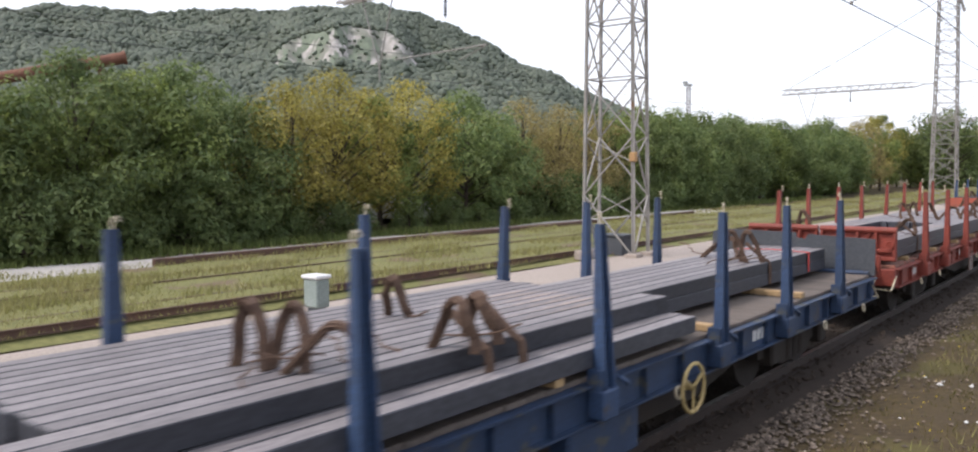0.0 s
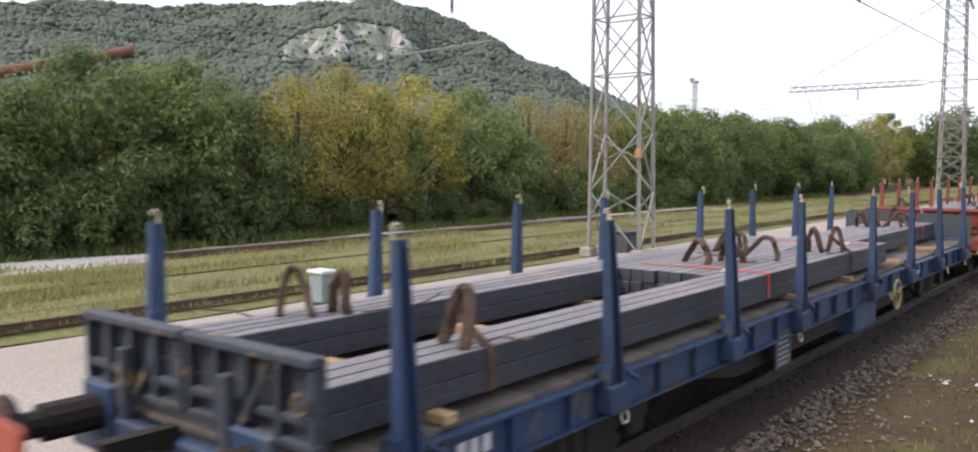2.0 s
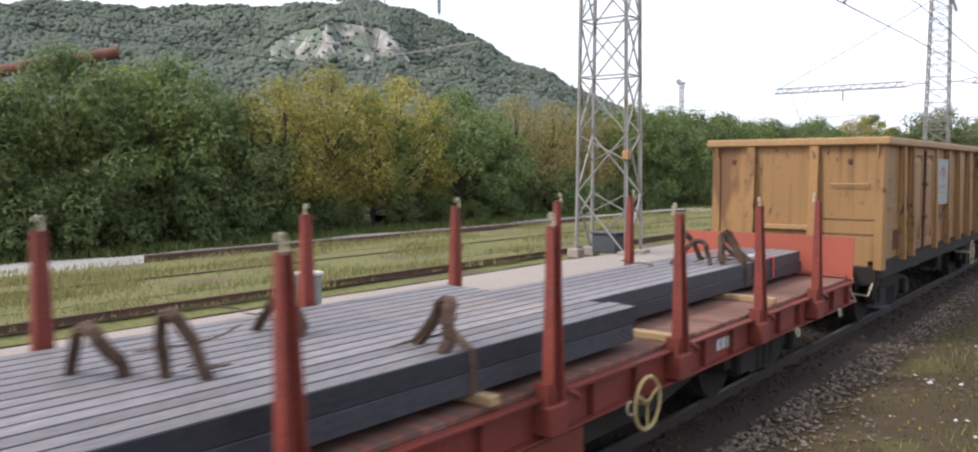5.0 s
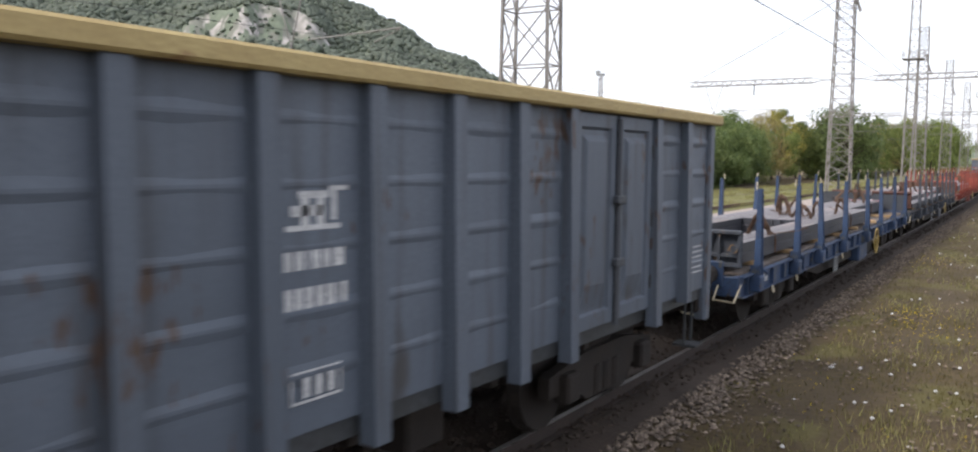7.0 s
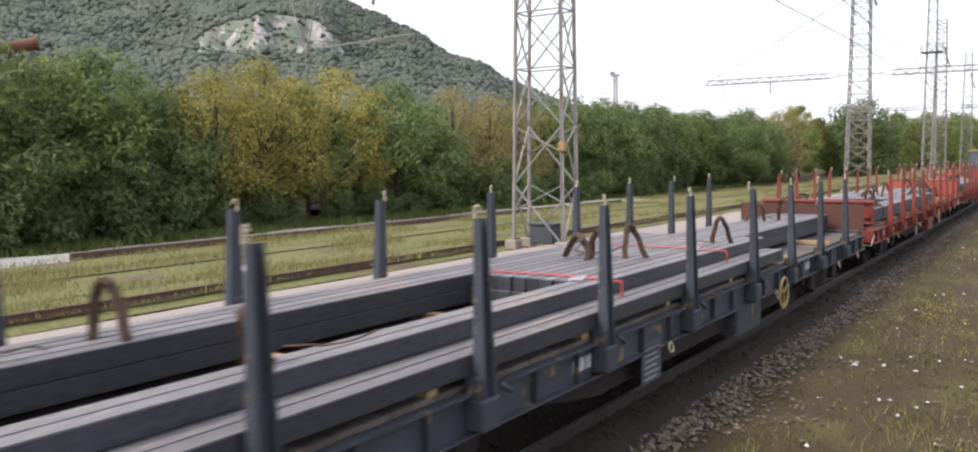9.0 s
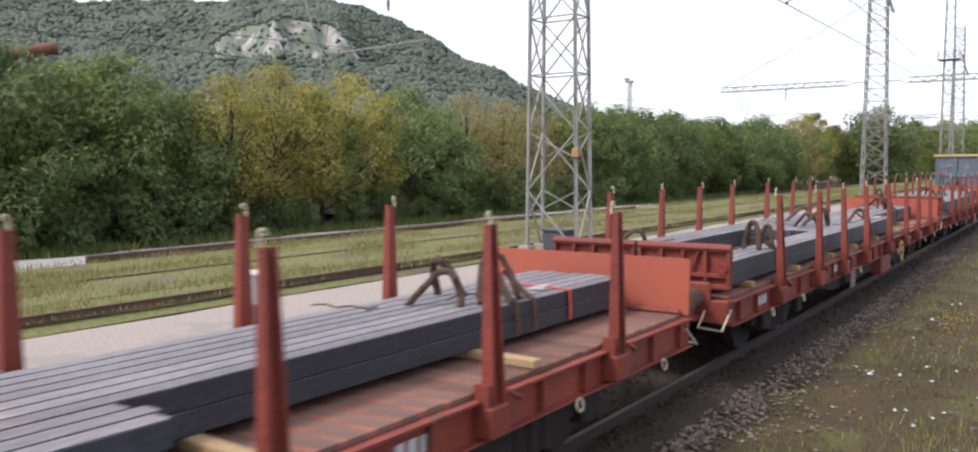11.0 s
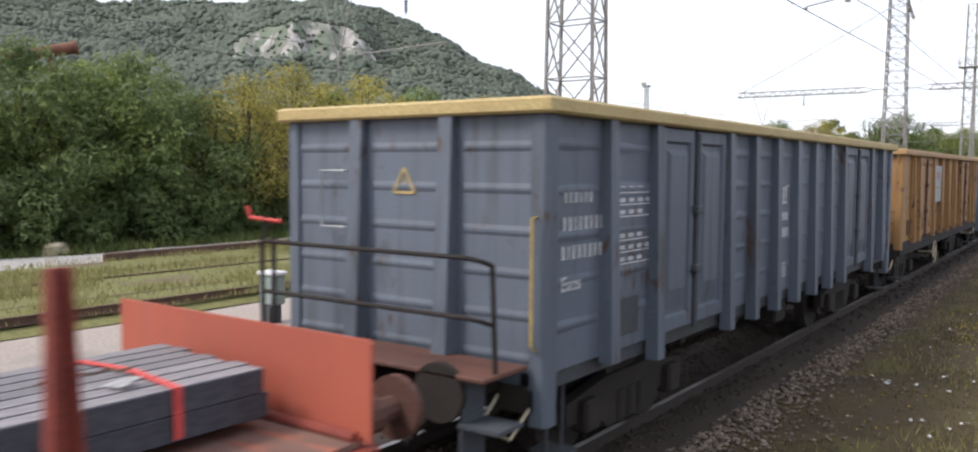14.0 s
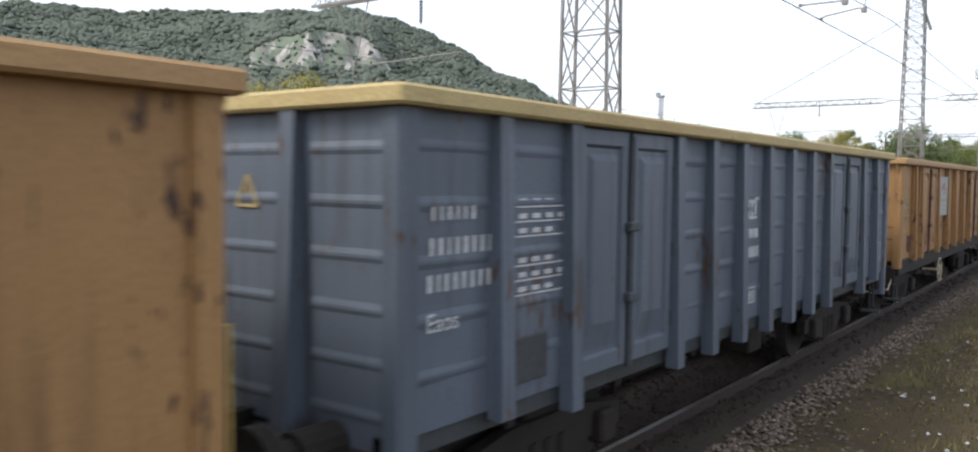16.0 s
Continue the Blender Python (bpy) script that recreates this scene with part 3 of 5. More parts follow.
KINDS = {
    "dark": (tree_meshes(11, 7.6, 3.7, "leaf", 12000, leaf=0.145, lobes=30, low=0.08), "dense dark green broadleaved tree at the yard's edge", 7.6),
    "dark2": (tree_meshes(12, 6.4, 3.3, "leaf", 10000, leaf=0.14, lobes=26, low=0.05), "bushy dark green tree with low branches", 6.4),
    "mid": (tree_meshes(13, 7.2, 3.2, "leaf_mid", 11000, leaf=0.135, lobes=28, low=0.1), "fresh green broadleaved tree at the yard's edge", 7.2),
    "mid2": (tree_meshes(14, 7.6, 2.5, "leaf_mid", 9000, leaf=0.13, lobes=24, low=0.16), "upright fresh green tree", 7.6),
    "yellow": (tree_meshes(15, 7.6, 3.3, "leaf_yellow", 10500, leaf=0.105, lobes=34, low=0.2), "yellow-green tree in young leaf", 7.6),
    "pale": (tree_meshes(16, 7.0, 3.1, "leaf_pale", 9000, leaf=0.095, lobes=34, low=0.16), "pale brownish tree just coming into leaf", 7.0),
    "shrub": (tree_meshes(17, 3.0, 2.2, "leaf", 4500, leaf=0.13, low=0.05, lobes=16), "low dark green shrub under the trees", 3.0),
}


def plant(kind, x, y, s, turn, tall=1.0):
    (trunk, crown), label, full = KINDS[kind]
    t = empty("shrub" if kind == "shrub" else "tree", pose(x, y, -0.34, 0, 0, turn), label, "shrub" if kind == "shrub" else "tree", "trees along the yard")
    t.scale = (s, s, s * tall)
    piece("trunk", trunk, t, Matrix())
    piece("crown", crown, t, Matrix())


tr = random.Random(5)
FRONT_ROW = (("dark", -3.0, 6.8), ("mid", 2.0, 6.6), ("dark", 6.5, 6.6), ("dark2", 10.2, 6.2), ("mid", 12.9, 6.3), ("dark", 15.6, 7.7), ("mid", 18.2, 7.0), ("dark", 20.4, 7.5), ("dark2", 23.3, 6.3),
             ("yellow", 25.4, 7.2), ("yellow", 28.1, 7.7), ("mid2", 31.2, 7.1), ("yellow", 34.4, 7.8), ("dark", 38.2, 7.4), ("mid2", 41.0, 6.6), ("dark2", 42.6, 6.2), ("pale", 45.6, 7.7), ("pale", 49.4, 7.5), ("pale", 53.2, 7.2), ("mid", 57.5, 6.9))
for kind, y, tall in FRONT_ROW:
    plant(kind, -32.9 + tr.uniform(-0.7, 0.7), y, tall / KINDS[kind][2] * tr.uniform(0.98, 1.02), tr.uniform(0, 360))
y = 61.0
while y < 118:
    kind = tr.choice(("dark", "mid", "dark2", "mid", "dark"))
    plant(kind, -32.6 + tr.uniform(-1.2, 1.0), y, tr.uniform(7.0, 8.9) / KINDS[kind][2], tr.uniform(0, 360))
    y += tr.uniform(2.8, 4.2)
y = -2.0
while y < 125:
    kind = tr.choice(("dark", "mid", "dark")) if y < 24 or y > 58 else tr.choice(("yellow", "mid", "pale", "mid2", "yellow"))
    plant(kind, -38.0 + tr.uniform(-1.4, 1.4), y, tr.uniform(6.2, 7.0) / KINDS[kind][2] if y < 60 else tr.uniform(7.4, 8.8) / KINDS[kind][2], tr.uniform(0, 360))
    y += tr.uniform(3.6, 5.0)
y = 0.0
while y < 70:
    thin = 27 < y < 44
    plant("shrub", -31.0 + tr.uniform(-0.5, 0.6), y, tr.uniform(0.4, 0.62) if thin else tr.uniform(0.6, 1.0), tr.uniform(0, 360))
    y += tr.uniform(2.2, 3.4) if thin else tr.uniform(1.4, 2.4)
# far trees take paler kinds: young leaf colour, with haze put into it
y = 122.0
while y < 330:
    kind = tr.choice(("pale", "mid", "pale", "yellow", "mid2"))
    s = tr.uniform(1.1, 1.5) * (1.0 + (y - 120) / 380)
    plant(kind, -34 + tr.uniform(-4, 2.0) , y, s, tr.uniform(0, 360))
    y += tr.uniform(5.0, 8.0)
for x, y, s in ((-26.5, 150, 1.9), (-29, 156, 1.8), (-24.5, 205, 1.7), (-22, 236, 1.9), (-20, 262, 1.9), (-25, 290, 2.2)):
    plant("dark2" if y < 160 else "mid", x, y, s, x * 31)


# ---- catenary masts, wires and yard things ----
def sag(a, b, drop, n=10):
    a, b = Vector(a), Vector(b)
    return [a.lerp(b, i / n) - Vector((0, 0, drop * 4 * (i / n) * (1 - i / n))) for i in range(n + 1)]


def lattice_mast(hx, hy, top_hx, top_hy, height, bays):
    """A four-legged lattice mast, its legs and braces as parts."""
    mast = empty("catenary_mast", Matrix(), "tall grey lattice catenary mast on the apron", "mast", "catenary masts")

    def leg(sx, sy, z):
        k = z / height
        return Vector((sx * (hx + (top_hx - hx) * k), sy * (hy + (top_hy - hy) * k), z))
    for sx in (-1, 1):
        for sy in (-1, 1):
            bm = B()
            a, b = leg(sx, sy, -0.1), leg(sx, sy, height)
            bar(bm, a, b, 0.10, 0.028)
            bar(bm, a + Vector((-sx * 0.045, 0, 0)), b + Vector((-sx * 0.045, 0, 0)), 0.03, 0.10)
            part("leg", bm, "tower", mast)
    zs = [0.0]
    for i in range(bays):
        zs.append(zs[-1] + (1.95 - 0.045 * i))
    zs = [z * height / zs[-1] for z in zs]
    faces = (((-1, -1), (1, -1)), ((1, -1), (1, 1)), ((1, 1), (-1, 1)), ((-1, 1), (-1, -1)))
    for i, (z0, z1) in enumerate(zip(zs, zs[1:])):
        for k, (p, q) in enumerate(faces):
            bm = B()
            if i > 1:
                bar(bm, leg(*p, z1), leg(*q, z1), 0.06, 0.045)
                bar(bm, leg(*p, z0), leg(*q, z1), 0.05, 0.035)
                bar(bm, leg(*q, z0) * 0.999, leg(*p, z1) * 0.999, 0.05, 0.035)
            else:
                flip = (i + k) % 2
                bar(bm, leg(*(p if flip else q), z0), leg(*(q if flip else p), z1), 0.06, 0.045)
                bar(bm, leg(*(q if flip else p), z0 + 0.55 * (z1 - z0)), leg(*(p if flip else q), z1), 0.045, 0.03)
            part("brace", bm, "tower", mast)
    for sx in (-1, 1):
        for sy in (-1, 1):
            bm = B()
            box(bm, sx * hx - 0.22, sx * hx + 0.22, sy * hy - 0.22, sy * hy + 0.22, -0.2, 0.12, 0.03)
            part("footing", bm, "concrete", mast)
    return mast


def gantry_arm(mast, x0, x1, z):
    """A light lattice beam across the tracks with its hangers and steady arms."""
    bm = B()
    side = 1 if x0 > 0 else -1
    near, far = (x0, x1) if side > 0 else (x1, x0)
    root = near + side * 1.7
    for dz, dy in ((0, -0.18), (0, 0.18), (0.42, 0)):
        bar(bm, (root, dy, z + dz), (far, dy, z + dz), 0.10)
        bar(bm, (near + side * 0.75, 0, z + 0.2), (root, dy, z + dz), 0.06)
    bar(bm, (near - side * 0.2, 0, z + 0.2), (near + side * 0.75, 0, z + 0.2), 0.09)
    k, step = min(root, far), 0.9
    while k < max(root, far) - step:
        for dy in (-0.18, 0.18):
            bar(bm, (k, dy, z), (k + step / 2, 0, z + 0.42), 0.035)
            bar(bm, (k + step / 2, 0, z + 0.42), (k + step, dy, z), 0.035)
        k += step
    part("gantry_arm", bm, "tower", mast)


def hanger(mast, x, z):
    bm = B()
    tube(bm, [(x - 1.0, 0, z + 0.45), (x, 0, z - 2.55)], 0.028)
    tube(bm, [(x + 0.88, 0, z + 0.45), (x, 0, z - 2.55)], 0.028)
    tube(bm, [(x, 0, z - 2.5), (x, 0, z - 3.1)], 0.035)
    part("hanger", bm, "tower", mast)
    bm = B()
    tube(bm, [(x + 0.9, 0, z - 2.3), (x + 5.6, 0.0, z - 2.16)], 0.03)
    tube(bm, [(x + 4.3, 0, z - 2.6), (x + 5.5, 0, z - 2.2)], 0.02)
    part("steady_arm", bm, "tower", mast)
    bm = B()
    for i in range(7):
        tube(bm, [(x + 3.6, 0, z - 0.1 - 0.12 * i), (x + 3.6, 0, z - 0.16 - 0.12 * i)], 0.075, 8)
    tube(bm, [(x + 3.6, 0, z + 0.45), (x + 3.6, 0, z - 1.0)], 0.025)
    part("insulator", bm, "slate", mast, "brown stacked insulator")


MAST_X, MAST_Y = -14.15, 24.4
BEAM_Z = 9.55


def dress(m, z):
    gantry_arm(m, -13.3, -0.75, z)
    gantry_arm(m, 0.75, 15.0, z)
    hanger(m, -11.0, BEAM_Z)


mast = lattice_mast(0.95, 0.49, 0.68, 0.36, 22.0, 13)
dress(mast, BEAM_Z + 0.3)
bm = B()
box(bm, 0.86, 1.08, -0.66, -0.5, 3.05, 3.35, 0.02)
part("number_plate", bm, "ochre_rim", mast, "small ochre plate on a leg")
bm = B()
box(bm, -0.45, 0.45, -0.3, 0.4, 0.0, 0.62, 0.04)
box(bm, -0.5, 0.5, -0.35, 0.45, 0.62, 0.68, 0.01)
part("switch_box", bm, "slate", mast, "dark steel box at the mast's foot")
mast.matrix_basis = pose(MAST_X, MAST_Y, -0.06)
far_mast = lattice_mast(0.95, 0.6, 0.60, 0.40, 22.0, 24)
dress(far_mast, BEAM_Z)
bm = B()
tube(bm, sag((-12.9, 0, BEAM_Z + 0.45), (-0.7, 0, 16.4), 0.1), 0.032, 5)
part("stay_wire", bm, "wire", far_mast)
bm = B()
tube(bm, [(0.4, 0, 18.2), (0.62, 0, 17.0), (1.16, 0, 15.3)], 0.11, 8)
bar(bm, (0.3, 0, 15.6), (1.1, 0, 15.5), 0.05)
tube(bm, [(1.2, 0, 15.4), (2.6, 0, 19.5)], 0.02, 5)
part("insulator_arm", bm, "tower", far_mast)
far_mast.matrix_basis = pose(MAST_X, 77.0, -0.1)
for i, yy_ in enumerate((136.0, 181.0, 233.0)):
    copy_thing(far_mast, pose(MAST_X - 0.2 * i - 0.2, yy_, -0.1))
light_mast = lattice_mast(0.8, 0.6, 0.5, 0.42, 25.0, 15)
bm = B()
box(bm, -1.3, 1.3, -1.3, 1.3, 16.8, 16.88)
for z in (17.4, 17.9):
    for a, b in (((-1.3, -1.3), (1.3, -1.3)), ((1.3, -1.3), (1.3, 1.3)), ((1.3, 1.3), (-1.3, 1.3)), ((-1.3, 1.3), (-1.3, -1.3))):
        bar(bm, (*a, z), (*b, z), 0.05)
for a in (-1.3, 0, 1.3):
    for b in (-1.3, 1.3):
        bar(bm, (a, b, 16.8), (a, b, 17.9), 0.05)
        bar(bm, (b, a, 16.8), (b, a, 17.9), 0.05)
part("platform", bm, "tower", light_mast)
light_mast.matrix_basis = pose(-14.6, 127.5, -0.3)
tagged(light_mast, "tall floodlight mast with a service platform", "mast")
for x, yy_ in ((-10.0, 205.0),):
    copy_thing(light_mast, pose(x, yy_, -0.3))

flood = empty("floodlight_mast", pose(-58, 122, -0.34), "slender floodlight mast rising behind the trees", "mast")
bm = B()
for sx in (-0.3, 0.3):
    for sy in (-0.3, 0.3):
        bar(bm, (sx, sy, 0), (sx * 0.8, sy * 0.8, 16), 0.09)
for k in range(16):
    for sy in (-0.28, 0.28):
        bar(bm, (-0.28, sy, k), (0.28, sy, k + 1), 0.06)
part("mast", bm, "tower", flood)
bm = B()
box(bm, -0.7, 0.5, -0.4, 0.4, 16.0, 16.35, 0.05)
box(bm, -0.9, -0.2, -0.3, 0.3, 16.4, 16.8, 0.08)
part("lamp_head", bm, "plate", flood)


def wire(pts, r, label):
    bm = B()
    tube(bm, pts, r, 5)
    tagged(part("overhead_wire", bm, "wire"), label, "wire")


for x, z, d in ((-5.0, 6.95, 0.5), (-5.0, 6.0, 0.08), (-23.3, 7.3, 0.5), (-23.3, 6.4, 0.0)):
    for a, b in ((-27.6, 24.4), (24.4, 77), (77, 129), (129, 181), (181, 233)):
        wire(sag((x, a, z), (x, b, z), d), 0.012 if x > -10 else 0.01, "thin dark overhead contact line above a track")
for z0, z1 in ((9.2, 8.2), (8.4, 7.6), (10.4, 9.0)):
    wire(sag((-44, 56, z0), (-27, 82, z0 - 0.2), 0.3), 0.012, "thin power line above the trees")
    wire(sag((-27, 82, z0 - 0.2), (-24, 129, z0 - 0.4), 0.4), 0.012, "thin power line above the trees")
for yb, za, arm in ((16.4, 6.03, ((-5.0, 0.0), (-4.4, 0.0), (-4.2, 0.0))), (17.8, 6.0, ((-5.0, 0.0), (-4.95, 0.04), (-4.3, 0.14), (-4.2, 0.12)))):
    bm = B()
    tube(bm, [(x, yb, za + dz) for x, dz in arm], 0.016, 8)
    tube(bm, [(arm[-1][0], yb, za + arm[-1][1]), (arm[-1][0] + 0.06, yb, za + 0.5), (arm[-1][0], 24.4, BEAM_Z)], 0.014, 6)
    box(bm, -5.03, -4.97, yb - 0.03, yb + 0.03, za - 0.03, za + 0.03, 0.008)
    box(bm, arm[-1][0] - 0.05, arm[-1][0] + 0.05, yb - 0.05, yb + 0.05, za + arm[-1][1] - 0.08, za + arm[-1][1] + 0.02, 0.01)
    tagged(part("steady_arm", bm, "tower"), "steel steady arm holding the overhead wire", "bracket")

signal = empty("relay_box", pose(-11.9, 9.9, -0.06), "white metal relay box on a dark post in the apron", "relay box")
bm = B()
box(bm, -0.12, 0.12, -0.12, 0.12, 0, 0.36, 0.02)
part("post", bm, "slate", signal)
bm = B()
box(bm, -0.19, 0.19, -0.15, 0.15, 0.34, 0.86, 0.025)
part("body", bm, "relay", signal)
bm = B()
box(bm, -0.22, 0.22, -0.18, 0.18, 0.86, 0.93, 0.02)
part("lid", bm, "white", signal)
bm = B()
box(bm, 0.19, 0.205, -0.1, 0.1, 0.42, 0.8, 0.004)
part("door", bm, "relay", signal)
bm = B()
tube(bm, [(0.2, -0.2, 0.3), (0.26, -0.26, 0.1), (0.22, -0.3, -0.02)], 0.03)
part("conduit", bm, "black", signal)

bm = B()
p0, p1 = Vector((-52.8, 28.4, 10.15)), Vector((-56.4, 20.5, 8.15))
tube(bm, [p0, p0.lerp(p1, 0.5), p1, p1 + (p1 - p0)], 0.38, 14)
tube(bm, [p0, p0 + (p0 - p1).normalized() * 0.18], 0.45, 14)
pipe = part("rusty_pipe", bm, "pipe", None, smooth=False)
tagged(pipe, "large rusty brown pipe above the trees", "pipe")
bm = B()
for q in (p0.lerp(p1, 0.15), p0.lerp(p1, 0.9)):
    bar(bm, (q.x, q.y, -0.34), (q.x, q.y, q.z - 0.45), 0.3)
part("support", bm, "pipe", pipe)


def parked_car(m, label, van=False):
    car = empty("parked_van" if van else "parked_car", m, label, "car", "cars parked behind the trees")
    top, hood = (1.95, 1.2) if van else (1.45, 0.92)
    prof = [(-2.2, 0.35), (2.15, 0.35), (2.2, 0.8), (1.9, hood), (1.1, hood + 0.08), (0.5, top), (-1.9 if van else -1.2, top), (-2.15, hood)]
    bm = B()
    prism(bm, [(-0.85, a, b) for a, b in prof], [(0.85, a, b) for a, b in prof])
    bmesh.ops.bevel(bm, geom=bm.edges[:], offset=0.05, segments=1, affect="EDGES")
    part("body", bm, "carwhite", car)
    for s in (-1, 1):
        bm = B()
        box(bm, s * 0.855 - 0.01, s * 0.855 + 0.01, -1.1, 0.55, hood + 0.08, top - 0.12, 0.004)
        part("side_window", bm, "glassdark", car)
        for yy_ in (-1.4, 1.35):
            bm = B()
            tube(bm, [(s * 0.68, yy_, 0.32), (s * 0.88, yy_, 0.32)], 0.32, 14)
            part("wheel", bm, "black", car)


for x, y, a, van in ((-36.2, 33.5, 20, False), (-35.5, 37.0, 12, True), (-36.5, 41.0, 15, False), (-36.0, 46.5, 80, False)):
    parked_car(pose(x, y, -0.34, 0, 0, a), "white van parked behind the trees" if van else "white car parked behind the trees", van)

# ---- the train ----
# the train surges and slackens a little on its couplings: seconds, metres ahead of the even run
SURGE = ((0, -0.14), (0.5, 0.04), (1, 0.05), (1.5, 0.01), (2, -0.09), (2.5, -0.03), (3, 0.15), (5.5, 0.1), (6, 0.02), (6.5, -0.06), (7, -0.16), (7.5, -0.33), (8, -0.35), (8.5, -0.21), (9, -0.16), (11.5, 0.2), (12, 0.02), (12.5, 0.01), (13, 0.08), (13.5, -0.04), (14, 0.05), (14.5, -0.03), (15, 0.1), (15.5, 0.08), (16, 0.2))


def speed_path(t):
    """How far the train has run at t seconds: it slows down gently."""
    return 0.00077751 * t ** 3 - 0.066756 * t ** 2 + 16.33172 * t - 13.7954 + float(np.interp(t, [a for a, b in SURGE], [b for a, b in SURGE]))


TRAIN = []   # (thing, its place along the train, x, z)


def bogie(parent, y):
    for s in (-1, 1):
        bm = B()
        prism(bm, [(s * 1.0 - 0.06, y + a, b) for a, b in ((-1.25, 0.62), (-1.25, 0.42), (-0.7, 0.40), (-0.45, 0.24), (0.45, 0.24), (0.7, 0.40), (1.25, 0.42), (1.25, 0.62), (0.5, 0.74), (-0.5, 0.74))],
              [(s * 1.0 + 0.06, y + a, b) for a, b in ((-1.25, 0.62), (-1.25, 0.42), (-0.7, 0.40), (-0.45, 0.24), (0.45, 0.24), (0.7, 0.40), (1.25, 0.42), (1.25, 0.62), (0.5, 0.74), (-0.5, 0.74))])
        for a in (-0.9, 0.9):
            box(bm, s * 1.07 - 0.09, s * 1.07 + 0.09, y + a - 0.14, y + a + 0.14, 0.32, 0.62, 0.03)
        for a in (-0.22, 0.0, 0.22):
            tube(bm, [(s * 1.02, y + a, 0.26), (s * 1.02, y + a, 0.56)], 0.075, 8)
        part("bogie_frame", bm, "black", parent)
        for a in (-0.9, 0.9):
            bm = B()
            tube(bm, [(s * 0.69, y + a, 0.46), (s * 0.80, y + a, 0.46)], 0.46, 22)
            tube(bm, [(s * 0.66, y + a, 0.46), (s * 0.69, y + a, 0.46)], 0.48, 22)
            tube(bm, [(s * 0.80, y + a, 0.46), (s * 0.88, y + a, 0.46)], 0.13, 12)
            part("wheel", bm, "black", parent, "worn dark steel wheel")
    for a in (-0.9, 0.9):
        bm = B()
        tube(bm, [(-0.66, y + a, 0.46), (0.66, y + a, 0.46)], 0.085, 8)
        part("axle", bm, "black", parent)
    bm = B()
    box(bm, -1.0, 1.0, y - 0.25, y + 0.25, 0.5, 0.82, 0.03)
    part("bolster", bm, "black", parent)


def couplings(parent, half, body_end, material):
    for s in (-1, 1):
        for x in (-0.875, 0.875):
            bm = B()
            tube(bm, [(x, s * body_end, 1.04), (x, s * (half - 0.25), 1.04)], 0.13, 12)
            tube(bm, [(x, s * (half - 0.25), 1.04), (x, s * (half - 0.06), 1.04)], 0.09, 10)
            tube(bm, [(x, s * (half - 0.06), 1.04), (x, s * half, 1.04)], 0.23, 18)
            part("buffer", bm, material, parent)
        bm = B()
        bar(bm, (0, s * body_end, 1.03), (0, s * (half - 0.2), 1.03), 0.1, 0.14)
        ring_bar(bm, (0, s * (half - 0.18), 0.88), (1, 0, 0), 0.14, 0.03, 14)
        part("draw_hook", bm, "black", parent)
        bm = B()
        tube(bm, [(0.45, s * body_end, 0.95), (0.5, s * (half - 0.35), 0.72), (0.46, s * (half - 0.1), 0.55)], 0.035, 7)
        part("brake_hose", bm, "black", parent)
        bm = B()
        tube(bm, [(1.0, s * (body_end + 0.02), 0.92), (1.0, s * (body_end + 0.28), 0.70), (1.3, s * (body_end + 0.28), 0.68), (1.3, s * (body_end - 0.05), 0.9)], 0.016, 6)
        part("shunter_handle", bm, "brass", parent)


STAKES_RED_EVEN = (1.95, 4.1, 5.95, 7.9, 10.4, 12.58, 14.45, 16.6)
STAKES_DULL = (1.7, 3.77, 5.78, 8.0, 10.39, 12.37, 14.3, 16.4)
STAKES_RED = (1.85, 3.75, 5.88, 8.0, 10.4, 12.53, 14.58, 16.58)
STAKES_BLUE = (0.65, 3.0, 5.36, 7.38, 10.46, 12.79, 15.08, 17.41)
STAKES_LATER = (0.65, 3.1, 5.1, 7.53, 10.47, 12.65, 15.15, 17.54)
STAKES_FIRST = (0.8, 3.0, 5.3, 7.69, 10.27, 12.51, 14.4, 16.48)
HALF_FLAT = 9.25


def stake_mesh(material):
    """A tapered channel stake, foot at z 0, facing +x."""
    bm = B()
    h = 1.385

    def channel(w, d, t, z):
        return [(0, -w, z), (d, -w, z), (d, -w + t, z), (d * 0.45, -w + t * 1.4, z), (d * 0.45, w - t * 1.4, z), (d, w - t, z), (d, w, z), (0, w, z)]
    prism(bm, channel(0.085, 0.11, 0.022, 0), channel(0.045, 0.06, 0.014, h))
    return mesh_of("stake", bm, material)


def hook_mesh():
    bm = B()
    pts = [(0.03, 0, 0)] + [(0.03, -0.024 + 0.024 * math.cos(a), 0.085 + 0.026 * math.sin(a)) for a in (0, 0.6, 1.2, 1.8, 2.4, 3.0, 3.6)]
    tube(bm, pts, 0.011, 6)
    return mesh_of("hook", bm, "brass")


def socket_mesh(material):
    bm = B()
    box(bm, -0.02, 0.15, -0.12, 0.12, -0.26, -0.02, 0.015)
    box(bm, -0.01, 0.12, -0.115, -0.088, -0.05, 0.14)
    box(bm, -0.01, 0.12, 0.088, 0.115, -0.05, 0.14)
    tube(bm, [(0.12, 0.14, 0.05), (0.15, 0.22, 0.0), (0.12, 0.3, -0.04)], 0.022, 6)
    return mesh_of("stake_pocket", bm, material)


